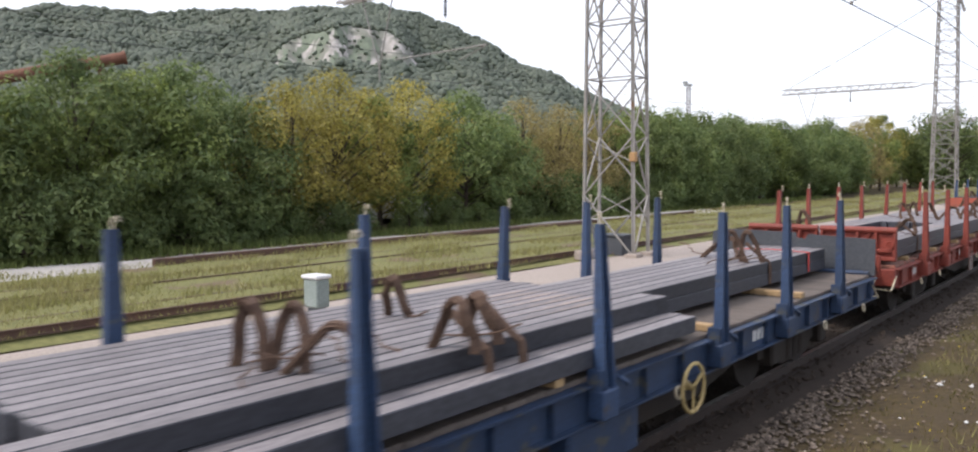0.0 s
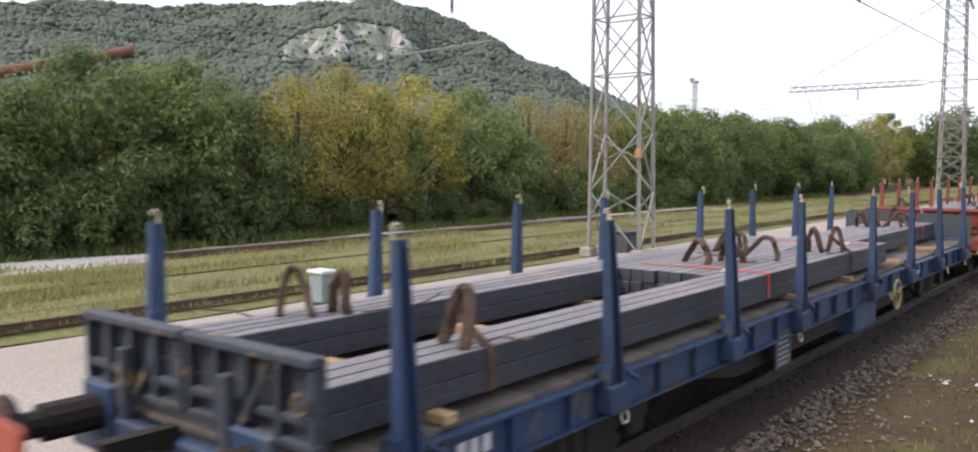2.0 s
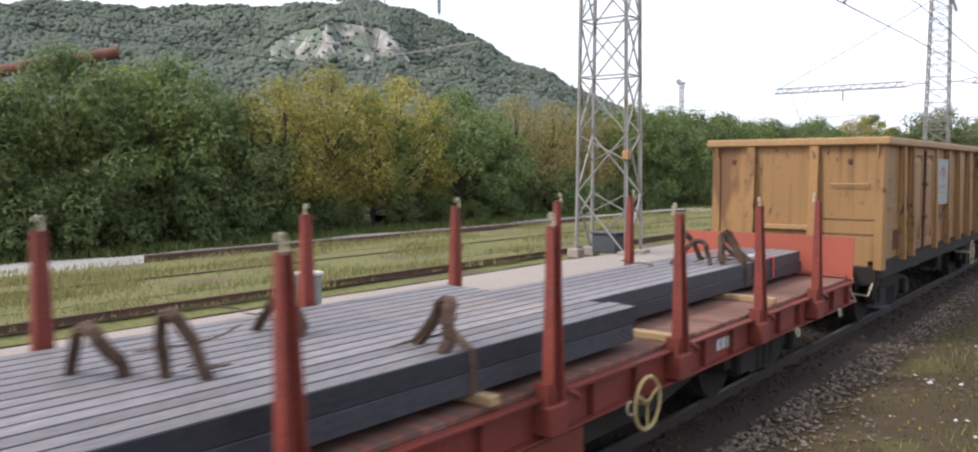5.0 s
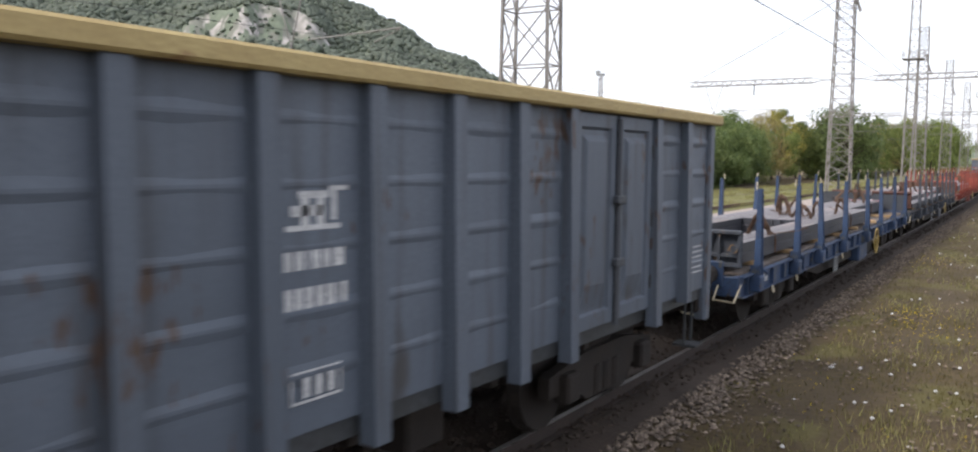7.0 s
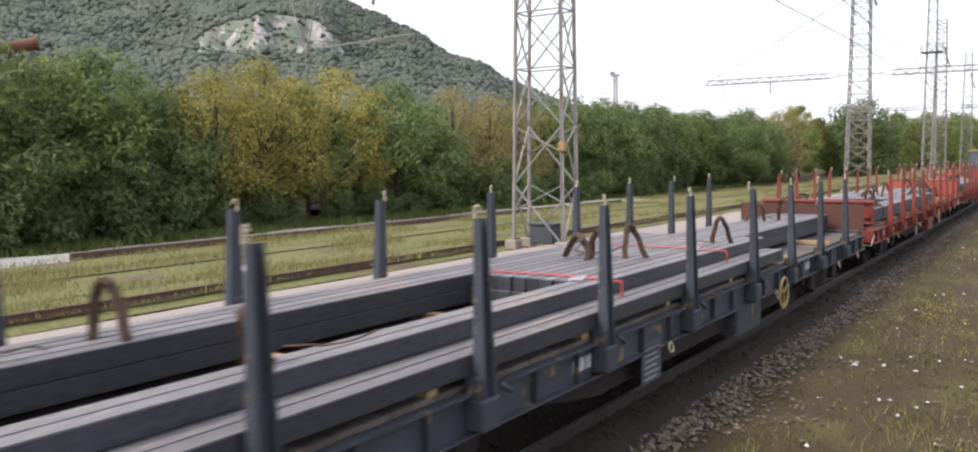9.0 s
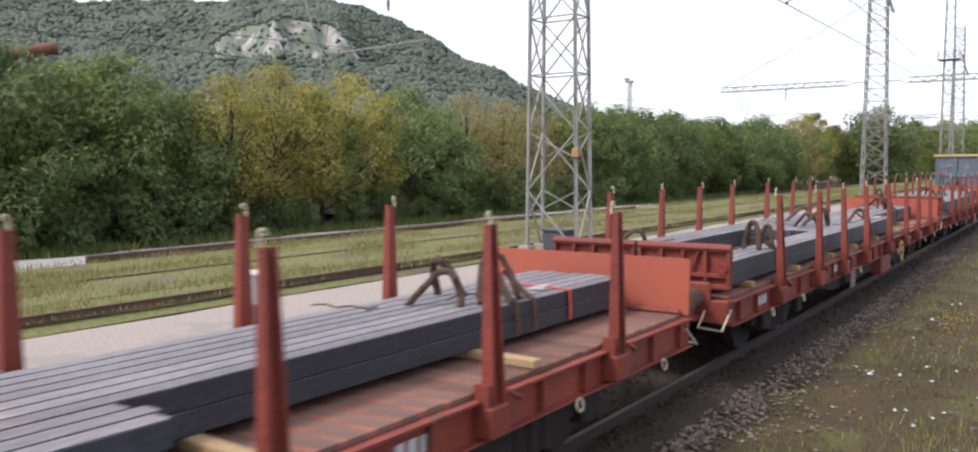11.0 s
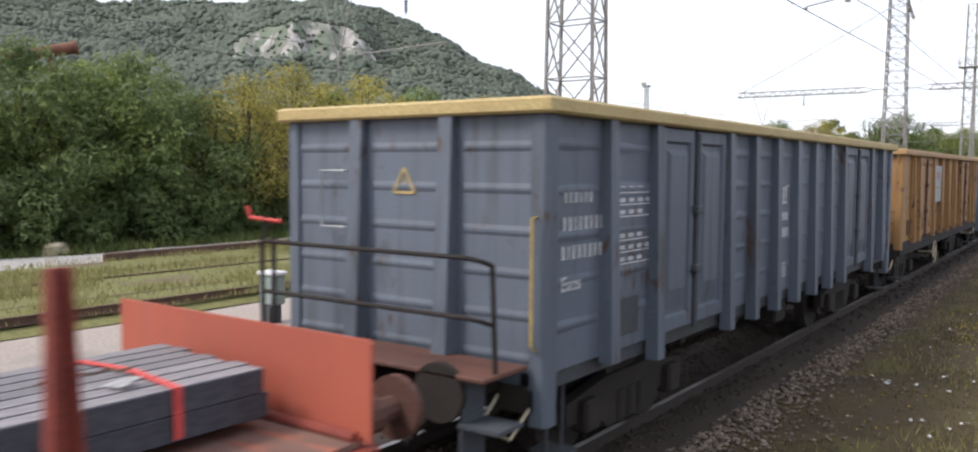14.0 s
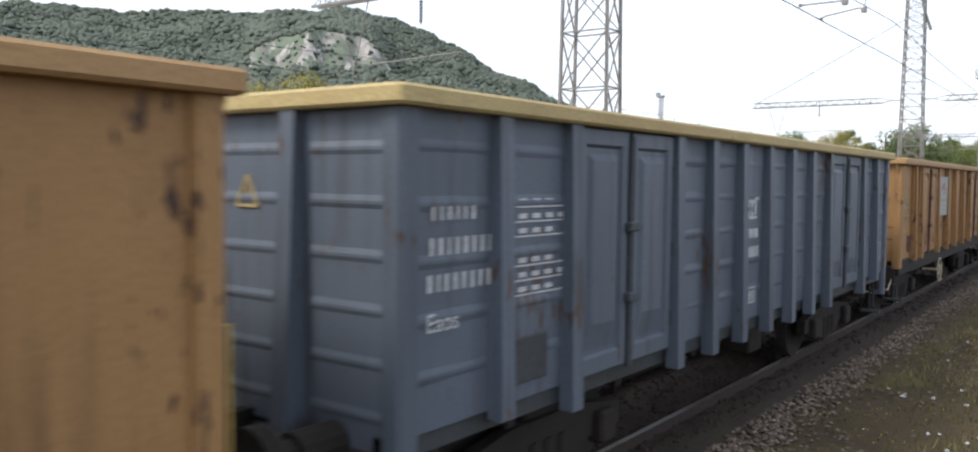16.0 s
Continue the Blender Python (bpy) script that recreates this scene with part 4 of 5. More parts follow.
def flat_wagon(paint, panel, headboard, plank, frame_paint, notch, label, stakes):
    """A bogie flat wagon with stakes; its leading end is at -y."""
    w = empty("flat_wagon", Matrix(), label, "flat wagon", "flat wagons of the train")
    y0, y1 = -HALF_FLAT, HALF_FLAT
    for s in (-1, 1):
        bm = B()
        box(bm, s * 1.27 - 0.012, s * 1.27 + 0.012, y0, y1, 0.72, 1.0)
        for z0, z1 in ((0.70, 0.72), (1.0, 1.022)):
            box(bm, min(s * 1.20, s * 1.355), max(s * 1.20, s * 1.355), y0, y1, z0, z1)
        for k in range(26):
            yk = y0 + 0.3 + k * 0.717
            box(bm, min(s * 1.283, s * 1.34), max(s * 1.283, s * 1.34), yk - 0.008, yk + 0.008, 0.722, 0.998)
        part("side_sill", bm, frame_paint, w)
        bm = B()
        prism(bm, [(s * 1.1, a, b) for a, b in ((-5.0, 0.70), (-3.2, 0.40), (3.2, 0.40), (5.0, 0.70))], [(s * 1.14, a, b) for a, b in ((-5.0, 0.70), (-3.2, 0.40), (3.2, 0.40), (5.0, 0.70))])
        part("fish_belly_beam", bm, "black", w)
    for s in (-1, 1):
        bm = B()
        box(bm, -1.30, 1.30, s * HALF_FLAT - 0.06, s * HALF_FLAT + 0.06, 0.72, 1.02, 0.02)
        for x in (-0.875, 0.875):
            box(bm, x - 0.2, x + 0.2, s * (HALF_FLAT + 0.06) - 0.02, s * (HALF_FLAT + 0.06) + 0.02, 0.84, 1.24, 0.02)
        part("end_beam", bm, frame_paint, w)
    bm = B()
    box(bm, -0.35, 0.35, y0, y1, 0.72, 1.0)
    part("centre_sill", bm, "black", w)
    bm = B()
    box(bm, -1.25, 1.25, y0 + 0.1, y1 - 0.1, 1.0, 1.018)
    part("deck_base", bm, "black", w)
    bm = B()
    box(bm, -1.26, 1.26, -0.122, 0.122, 0.0, 0.045, 0.006)
    me = mesh_of("deck_plank", bm, plank)
    nplank = 73
    for k in range(nplank):
        piece("deck_plank", me, w, pose(random.uniform(-0.008, 0.008), y0 + 0.2 + (2 * HALF_FLAT - 0.4) * k / (nplank - 1), 1.018 + random.uniform(0, 0.006), 0, 0, random.uniform(-0.25, 0.25)))
    sm, hm, pm = stake_mesh(paint), hook_mesh(), socket_mesh(paint)
    for s in (-1, 1):
        for a in stakes:
            lean = random.uniform(-1.6, 1.6)
            turn = 0 if s > 0 else 180
            piece("stake_pocket", pm, w, pose(s * 1.30, y0 + a, 1.0, 0, 0, turn))
            st = piece("stake", sm, w, pose(s * 1.33, y0 + a, 0.90, lean, random.uniform(-1.0, 1.6) * s * -1, turn))
            piece("hook", hm, st, pose(0, 0, 1.365, 0, 0, random.choice((0, 180)) + random.uniform(-30, 30)))
    # rear end board
    bm = B()
    if notch:
        outline = ((-1.33, 1.05), (1.33, 1.05), (1.33, 1.62), (0.30, 1.66), (0.25, 1.58), (0.12, 1.60), (0.10, 1.68), (-1.2, 1.70), (-1.33, 1.64))
    else:
        outline = ((-1.33, 1.05), (1.33, 1.05), (1.34, 1.66), (1.30, 1.68), (-1.33, 1.68))
    yp = y1 - 0.06
    prism(bm, [(x, yp, z) for x, z in outline], [(x, yp + 0.022, z) for x, z in outline])
    part("end_board", bm, panel, w, "bent steel end board")
    bm = B()
    tube(bm, [(-1.25, yp - 0.05, 1.09), (1.25, yp - 0.05, 1.09)], 0.035, 8)
    part("hinge_bar", bm, paint, w)
    # leading end flap with ribs, two braces and a rounded top rail
    hb = None
    yf = y0 + 0.12
    for a, b in ((-1.28, -0.02), (0.02, 1.28)):
        bm = B()
        box(bm, a, b, yf, yf + 0.02, 1.14, 1.66)
        if frame_paint != "blue":
            tube(bm, [(a, yf - 0.02, 1.66), (b, yf - 0.02, 1.66)], 0.055, 8)
        else:
            box(bm, a, b, yf - 0.09, yf + 0.03, 1.62, 1.68, 0.01)
        box(bm, a, b, yf - 0.07, yf, 1.14, 1.20, 0.01)
        box(bm, a, b, yf - 0.06, yf, 1.28, 1.34, 0.01)
        for k in range(5):
            x = a + 0.03 + (b - a - 0.06) * k / 4
            box(bm, x - 0.02, x + 0.02, yf - 0.07, yf, 1.20, 1.62)
        hb = part("headboard", bm, headboard, w, "ribbed folding end flap")
    for x in (-0.62, 0.55):
        bm = B()
        box(bm, x - 0.05, x + 0.05, yf - 0.16, yf - 0.08, 1.0, 1.5, 0.01)
        bar(bm, (x + 0.1, yf - 0.1, 1.2), (x + 0.32, yf - 0.02, 1.66), 0.035)
        part("flap_brace", bm, headboard, w)
    bm = B()
    ring_bar(bm, (1.18, yf - 0.09, 1.42), (0, 1, 0), 0.06, 0.012, 12)
    part("flap_ring", bm, headboard, w)
    # brake wheel, plates, lashing rings, tank
    bm = B()
    big = stakes is STAKES_LATER
    rw = 0.31 if big else 0.23
    ring_bar(bm, (1.40, 2.6, 0.66), (1, 0, 0), rw, 0.018, 26)
    for a in (0.52, 2.62, 4.71):
        bar(bm, (1.40, 2.6, 0.66), (1.40, 2.6 + rw * math.cos(a), 0.66 + rw * math.sin(a)), 0.02)
    tube(bm, [(1.1, 2.6, 0.66), (1.41, 2.6, 0.66)], 0.03)
    part("brake_wheel", bm, "yellow" if big else "cream", w, "yellow hand-brake wheel" if big else "faded cream hand-brake wheel")
    bm = B()
    box(bm, 1.30, 1.315, -2.5, -2.0, 0.36, 0.80, 0.004)
    plate_ = part("data_plate", bm, {"red": "rustred", "blue": "greydark"}.get(frame_paint, "slate"), w)
    bm = B()
    for k in range(6):
        box(bm, 1.316, 1.318, -2.44, -2.12 + 0.06 * (k % 2), 0.40 + 0.062 * k, 0.418 + 0.062 * k)
    part("data_block", bm, "plate", plate_)
    bm = B()
    box(bm, 1.05, 1.32, 0.6, 1.7, 0.30, 0.70, 0.03)
    part("tool_box", bm, frame_paint, w)
    for a in (1.6, 3.2, 7.4, 11.6, 15.9, 17.7):
        bm = B()
        ring_bar(bm, (1.37, y0 + a, 0.66), (1, 0, 0.2), 0.055, 0.011, 12)
        part("lashing_ring", bm, "brass", w)
    for k, (a, n_) in enumerate(((1.2, 3), (5.3, 4), (13.6, 3))):
        bm = B()
        for i in range(n_):
            box(bm, 1.284, 1.288, y0 + a + 0.13 * i, y0 + a + 0.09 + 0.13 * i, 0.80, 0.92)
        part("stencil_mark", bm, "chalk", w)
    bm = B()
    tube(bm, [(0.3, -1.6, 0.55), (0.3, 1.2, 0.55)], 0.2, 12)
    part("air_tank", bm, "black", w)
    for s in (-1, 1):
        bogie(w, s * 6.35)
    couplings(w, 9.95, HALF_FLAT, "black" if frame_paint != "red" else "rustred")
    return w


# ---- steel billets ----
BILLET = 0.155


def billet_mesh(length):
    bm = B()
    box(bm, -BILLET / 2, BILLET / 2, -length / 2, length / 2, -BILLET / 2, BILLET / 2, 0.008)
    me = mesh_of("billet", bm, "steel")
    # upward faces get the paler slot, painted as if lit from the sky
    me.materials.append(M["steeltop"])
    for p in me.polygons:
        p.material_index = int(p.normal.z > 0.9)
    return me


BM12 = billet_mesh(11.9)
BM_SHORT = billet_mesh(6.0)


def rope(bm, pts, wide, thick, twist=0.0):
    """A bundle of wire rods drawn as one flat ridged cord along a list of points."""
    pts = [Vector(p) for p in pts]
    rings, n = [], 16
    for i, p in enumerate(pts):
        d = (pts[min(i + 1, len(pts) - 1)] - pts[max(i - 1, 0)]).normalized()
        v = Vector((0, 1, 0)) - d * d.y
        v.normalize()
        u = d.cross(v)
        ring = []
        for k in range(n):
            a = 2 * math.pi * k / n + twist * i
            ridge = 1.0 if k % 2 else 0.72
            ring.append(bm.verts.new(p + (v * math.cos(a) * wide + u * math.sin(a) * thick) * ridge))
        rings.append(ring)
    for a, b in zip(rings, rings[1:]):
        for k in range(n):
            bm.faces.new((a[k], a[(k + 1) % n], b[(k + 1) % n], b[k]))
    bm.faces.new(rings[0][::-1])
    bm.faces.new(rings[-1])


def loop_mesh(seed, span, height, slant):
    """A lifting loop: wire rods bent over into a narrow hairpin with splayed legs."""
    rs = random.Random(seed)
    bm = B()

    def j(k):
        return rs.uniform(-k, k)
    a, b, top = -span / 2, span / 2, height
    pts = [(a, j(0.05), -0.01), (a * 0.82 + slant * 0.3 + j(0.015), j(0.03), top * 0.28), (a * 0.56 + slant * 0.6 + j(0.02), j(0.03), top * 0.62), (a * 0.38 + slant, j(0.02), top * 0.86),
           (a * 0.22 + slant, 0, top * 0.97), (slant, 0.01, top), (b * 0.24 + slant, 0, top * 0.95), (b * 0.40 + slant, j(0.02), top * 0.82), (b * 0.60 + slant * 0.6 + j(0.02), j(0.03), top * 0.55), (b * 0.84 + slant * 0.3 + j(0.015), j(0.03), top * 0.25), (b, j(0.05), -0.01)]
    rope(bm, pts, 0.052, 0.032, 0.25)
    return mesh_of("lifting_loop", bm, "rod")


LOOPS = [loop_mesh(3, 0.38, 0.36, 0.05), loop_mesh(4, 0.28, 0.42, -0.06), loop_mesh(5, 0.50, 0.31, 0.1), loop_mesh(6, 0.22, 0.36, 0.02)]


def side_tie_mesh():
    """The same rods where they run down the side of the stack."""
    bm = B()
    rope(bm, [(-0.30, 0, 0.24), (-0.16, 0.01, 0.12), (-0.05, 0.015, 0.035), (0.01, 0.02, 0.0), (0.03, 0.02, -0.08), (0.028, 0.03, -0.2), (0.022, 0.03, -0.31)], 0.045, 0.022, 0.2)
    return mesh_of("tie_rod", bm, "rod")


TIE = side_tie_mesh()


def twig_mesh(seed):
    rs = random.Random(seed)
    bm = B()
    p = Vector((0, 0, 0.012))
    pts = [p]
    for i in range(6):
        p = p + Vector((rs.uniform(0.05, 0.16), rs.uniform(-0.12, 0.12), rs.uniform(-0.01, 0.05)))
        pts.append(Vector((p.x, p.y, max(0.012, p.z))))
    tube(bm, pts, 0.008, 5)
    return mesh_of("loose_wire", bm, "rod")


TWIGS = [twig_mesh(i) for i in range(3)]
DECK_TOP = 1.068
TIMBER = 0.075


def billet_load(layout, loops, straps, seed, label, bare=(12.6, 15.4)):
    """A load of billets on timbers. layout rows: x of the first billet, how many, front offset, layer, short."""
    rs = random.Random(seed)
    ld = empty("billet_load", Matrix(), label, "steel billets", "loads of the flat wagons")
    tb = B()
    box(tb, -1.22, 1.28, -0.06, 0.06, 0, TIMBER - 0.002, 0.008)
    tm = mesh_of("timber", tb, "timber")
    for a in (1.1, 3.3, 5.6, 7.6, 9.8, *bare):
        piece("timber", tm, ld, pose(rs.uniform(-0.04, 0.02), -HALF_FLAT + a, 0, 0, 0, rs.uniform(-2, 2)))
    sb = B()
    box(sb, -0.40, 0.40, -0.06, 0.06, 0, 0.135, 0.01)
    sm_ = mesh_of("spacer", sb, "timber")
    for a in (1.0, 3.0):
        piece("spacer", sm_, ld, pose(0.12 + rs.uniform(-0.05, 0.1), -HALF_FLAT + a + rs.uniform(-0.3, 0.3), TIMBER + 0.001, 0, 0, rs.uniform(-9, 9)))
    for x, count, front, layer, short in layout:
        for k in range(count):
            ln = 6.0 if short else 11.9
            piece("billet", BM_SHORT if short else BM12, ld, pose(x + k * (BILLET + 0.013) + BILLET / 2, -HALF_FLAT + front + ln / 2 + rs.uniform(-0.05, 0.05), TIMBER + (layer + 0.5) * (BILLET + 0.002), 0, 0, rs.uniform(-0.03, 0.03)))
    top = TIMBER + 2 * (BILLET + 0.002)
    for x, a, kind, turn, lean in loops:
        piece("lifting_loop", LOOPS[kind], ld, pose(x, -HALF_FLAT + a, top, lean * 2.0, 0, turn))
        piece("loose_wire", TWIGS[kind % 3], ld, pose(x + rs.uniform(-0.4, 0.2), -HALF_FLAT + a + rs.uniform(-0.5, 0.5), top, 0, 0, rs.uniform(0, 360)))
    for x, a in [(x, a) for x, a, *_ in loops if x > (0.8 if a < 12 else 0.3)]:
        edge = 1.15 if a < 12 else 0.64
        piece("tie_rod", TIE, ld, pose(edge - 0.03, -HALF_FLAT + a + 0.12, top))
    for a, x0, x1 in straps:
        bm = B()
        yb = -HALF_FLAT + a
        pts = [(x0, yb, 0.08), (x0 - 0.004, yb, top + 0.006), ((x0 + x1) / 2, yb + 0.05, top + 0.02), (x1 + 0.004, yb, top + 0.006), (x1 + 0.006, yb, 0.1)]
        for p, q in zip(pts, pts[1:]):
            bar(bm, p, q, 0.006 if abs(p[0] - q[0]) < 0.02 else 0.05, 0.05 if abs(p[0] - q[0]) < 0.02 else 0.006)
        part("strap", bm, "strap", ld, "red lashing strap")
        bm = B()
        cx = x0 + (x1 - x0) * 0.7
        vs_ = [bm.verts.new((cx + dx, yb - 0.25 + dy, top + 0.012 + dz)) for dx, dy, dz in ((0, 0, 0), (0.16, 0.03, 0.01), (0.15, 0.16, 0.05), (-0.01, 0.14, 0.02))]
        bm.faces.new(vs_)
        bmesh.ops.solidify(bm, geom=bm.faces[:], thickness=0.004)
        part("paper_tag", bm, "white", ld, "white paper tag")
    return ld


def standard_layout(stepped=False):
    rows = []
    for layer in (0, 1):
        rows.append((-1.20, 4, 0.25, layer, False))
        rows.append((-0.53, 7, 6.35, layer, False))
    if stepped:
        rows += [(0.655, 4, 0.2, 0, False), (0.655, 2, 0.3, 1, False)]
    else:
        rows += [(0.655, 3, 0.2, 0, False), (0.655, 3, 0.22, 1, False)]
    return rows




def loops(seed, *places):
    """Loop rows from places across and along the load; each stands and leans in its own way."""
    rs = random.Random(seed)
    return [(x, a, rs.choice((0, 1, 1, 2, 3)), rs.uniform(-25, 45), rs.uniform(-14, 14)) for x, a in places]


LOOPS_FIRST = loops(21, (0.28, 7.76), (0.54, 7.85), (0.78, 7.9), (-0.36, 9.7), (0.95, 8.95), (0.88, 9.35), (0.3, 15.5), (-0.14, 15.97), (0.45, 15.7))
LOOPS_RED = loops(22, (-0.85, 2.0), (0.9, 2.1), (-0.25, 7.76), (0.37, 7.56), (-0.46, 9.39), (0.6, 8.4), (0.9, 9.0), (0.95, 9.9), (-0.3, 15.64), (0.08, 15.98), (0.4, 15.9))
LOOPS_BLUE = loops(23, (-0.88, 1.64), (-0.72, 1.95), (0.95, 1.58), (-0.02, 7.44), (0.3, 7.87), (0.48, 8.32), (-0.24, 9.0), (-0.5, 9.6), (0.72, 9.84), (0.95, 10.05), (-0.28, 15.89), (-0.1, 16.15), (0.35, 16.06), (0.25, 16.42))
LOOPS_THIRD = loops(24, (-0.85, 2.0), (0.9, 2.0), (-0.2, 7.8), (0.3, 8.1), (-0.4, 9.3), (0.9, 9.6), (0.1, 15.5), (-0.15, 16.1), (0.4, 16.2), (0.5, 15.9))
LOOPS_LATER = loops(25, (-0.85, 2.18), (0.91, 2.35), (0.52, 7.17), (0.0, 7.98), (0.1, 8.35), (-0.39, 9.35), (0.7, 7.94), (0.92, 9.33), (-0.24, 15.76), (0.01, 15.83), (0.33, 15.7), (0.25, 16.23))
LOOPS_DULL = loops(26, (-0.75, 2.19), (0.72, 2.26), (-0.25, 8.25), (-0.03, 8.38), (0.4, 8.62), (0.69, 11.06), (-0.2, 15.7), (0.3, 16.1))
LOOPS_EVEN = loops(27, (-0.75, 1.45), (0.84, 2.3), (1.0, 2.4), (0.29, 7.48), (0.37, 7.85), (0.5, 8.0), (-0.32, 9.17), (0.92, 9.3), (0.04, 15.93), (0.25, 15.96), (0.45, 15.7))
LOOPS_LAST = loops(28, (0.91, 1.89), (-0.85, 2.0), (-0.45, 8.74), (0.37, 8.0), (0.95, 10.0), (-0.29, 9.49), (-0.4, 16.41), (-0.02, 16.65))

red_even = flat_wagon("red", "orange", "red", "plank_red", "red", False, "red bogie flat wagon with a heavy rusted end board", STAKES_RED_EVEN)
red = flat_wagon("red", "orange", "red", "plank_red", "red", False, "red bogie flat wagon with stakes and end boards", STAKES_RED)
blue = flat_wagon("blue", "slate", "dirt_blue", "plank", "blue", True, "blue bogie flat wagon with stakes and a bent end board", STAKES_BLUE)
blue_later = flat_wagon("blue", "slate", "dirt_blue", "plank", "blue", True, "blue bogie flat wagon with stakes and scraped sides", STAKES_LATER)
blue_first = flat_wagon("blue", "slate", "dirt_blue", "plank", "blue", True, "worn blue bogie flat wagon with scuffed stakes", STAKES_FIRST)
dull = flat_wagon("dirt_blue", "rustred", "rustred", "plank", "dirt_blue", False, "grimy blue-grey bogie flat wagon with a rusty brown end flap", STAKES_DULL)
PLAIN, STRAPPED = "dark steel billets lashed in bundles on timbers", "dark steel billets with red lashing straps on timbers"
REAR, MIDDLE, NEAR_END = (17.4, -0.5, 0.65), (6.9, -0.5, 1.15), (11.4, -0.5, 1.15)
load_first = billet_load(standard_layout(True), LOOPS_FIRST, (REAR,), 4, "stepped bundles of dark steel billets on timbers")
load_red = billet_load(standard_layout(), LOOPS_RED, (REAR,), 1, PLAIN)
load_blue = billet_load(standard_layout(), LOOPS_BLUE, (MIDDLE, NEAR_END, (17.0, -0.5, 0.65)), 2, STRAPPED)
load_third = billet_load(standard_layout(), LOOPS_THIRD, ((17.0, -0.5, 0.65),), 5, STRAPPED)
load_later = billet_load(standard_layout(), LOOPS_LATER, (REAR,), 6, PLAIN)
load_dull = billet_load(standard_layout(True), LOOPS_DULL, ((6.6, -0.5, 1.15), (9.9, -0.5, 1.15)), 3, "stepped stack of dark steel billets with red lashing straps")
load_even = billet_load(standard_layout(), LOOPS_EVEN, ((11.4, 0.2, 1.15),), 7, STRAPPED)
load_last = billet_load(standard_layout(), LOOPS_LAST, ((11.4, -0.5, 1.15), (17.6, -0.5, 0.65)), 8, STRAPPED)


def gondola_posts(kind):
    return (0.98, 1.9, 3.8, 4.65, 5.5, 6.37, 7.23, 8.1, 8.95, 10.9, 11.82) if kind == "grey" else (1.15, 1.83, 3.8, 5.05, 6.27, 7.5, 8.74, 10.8, 11.6)


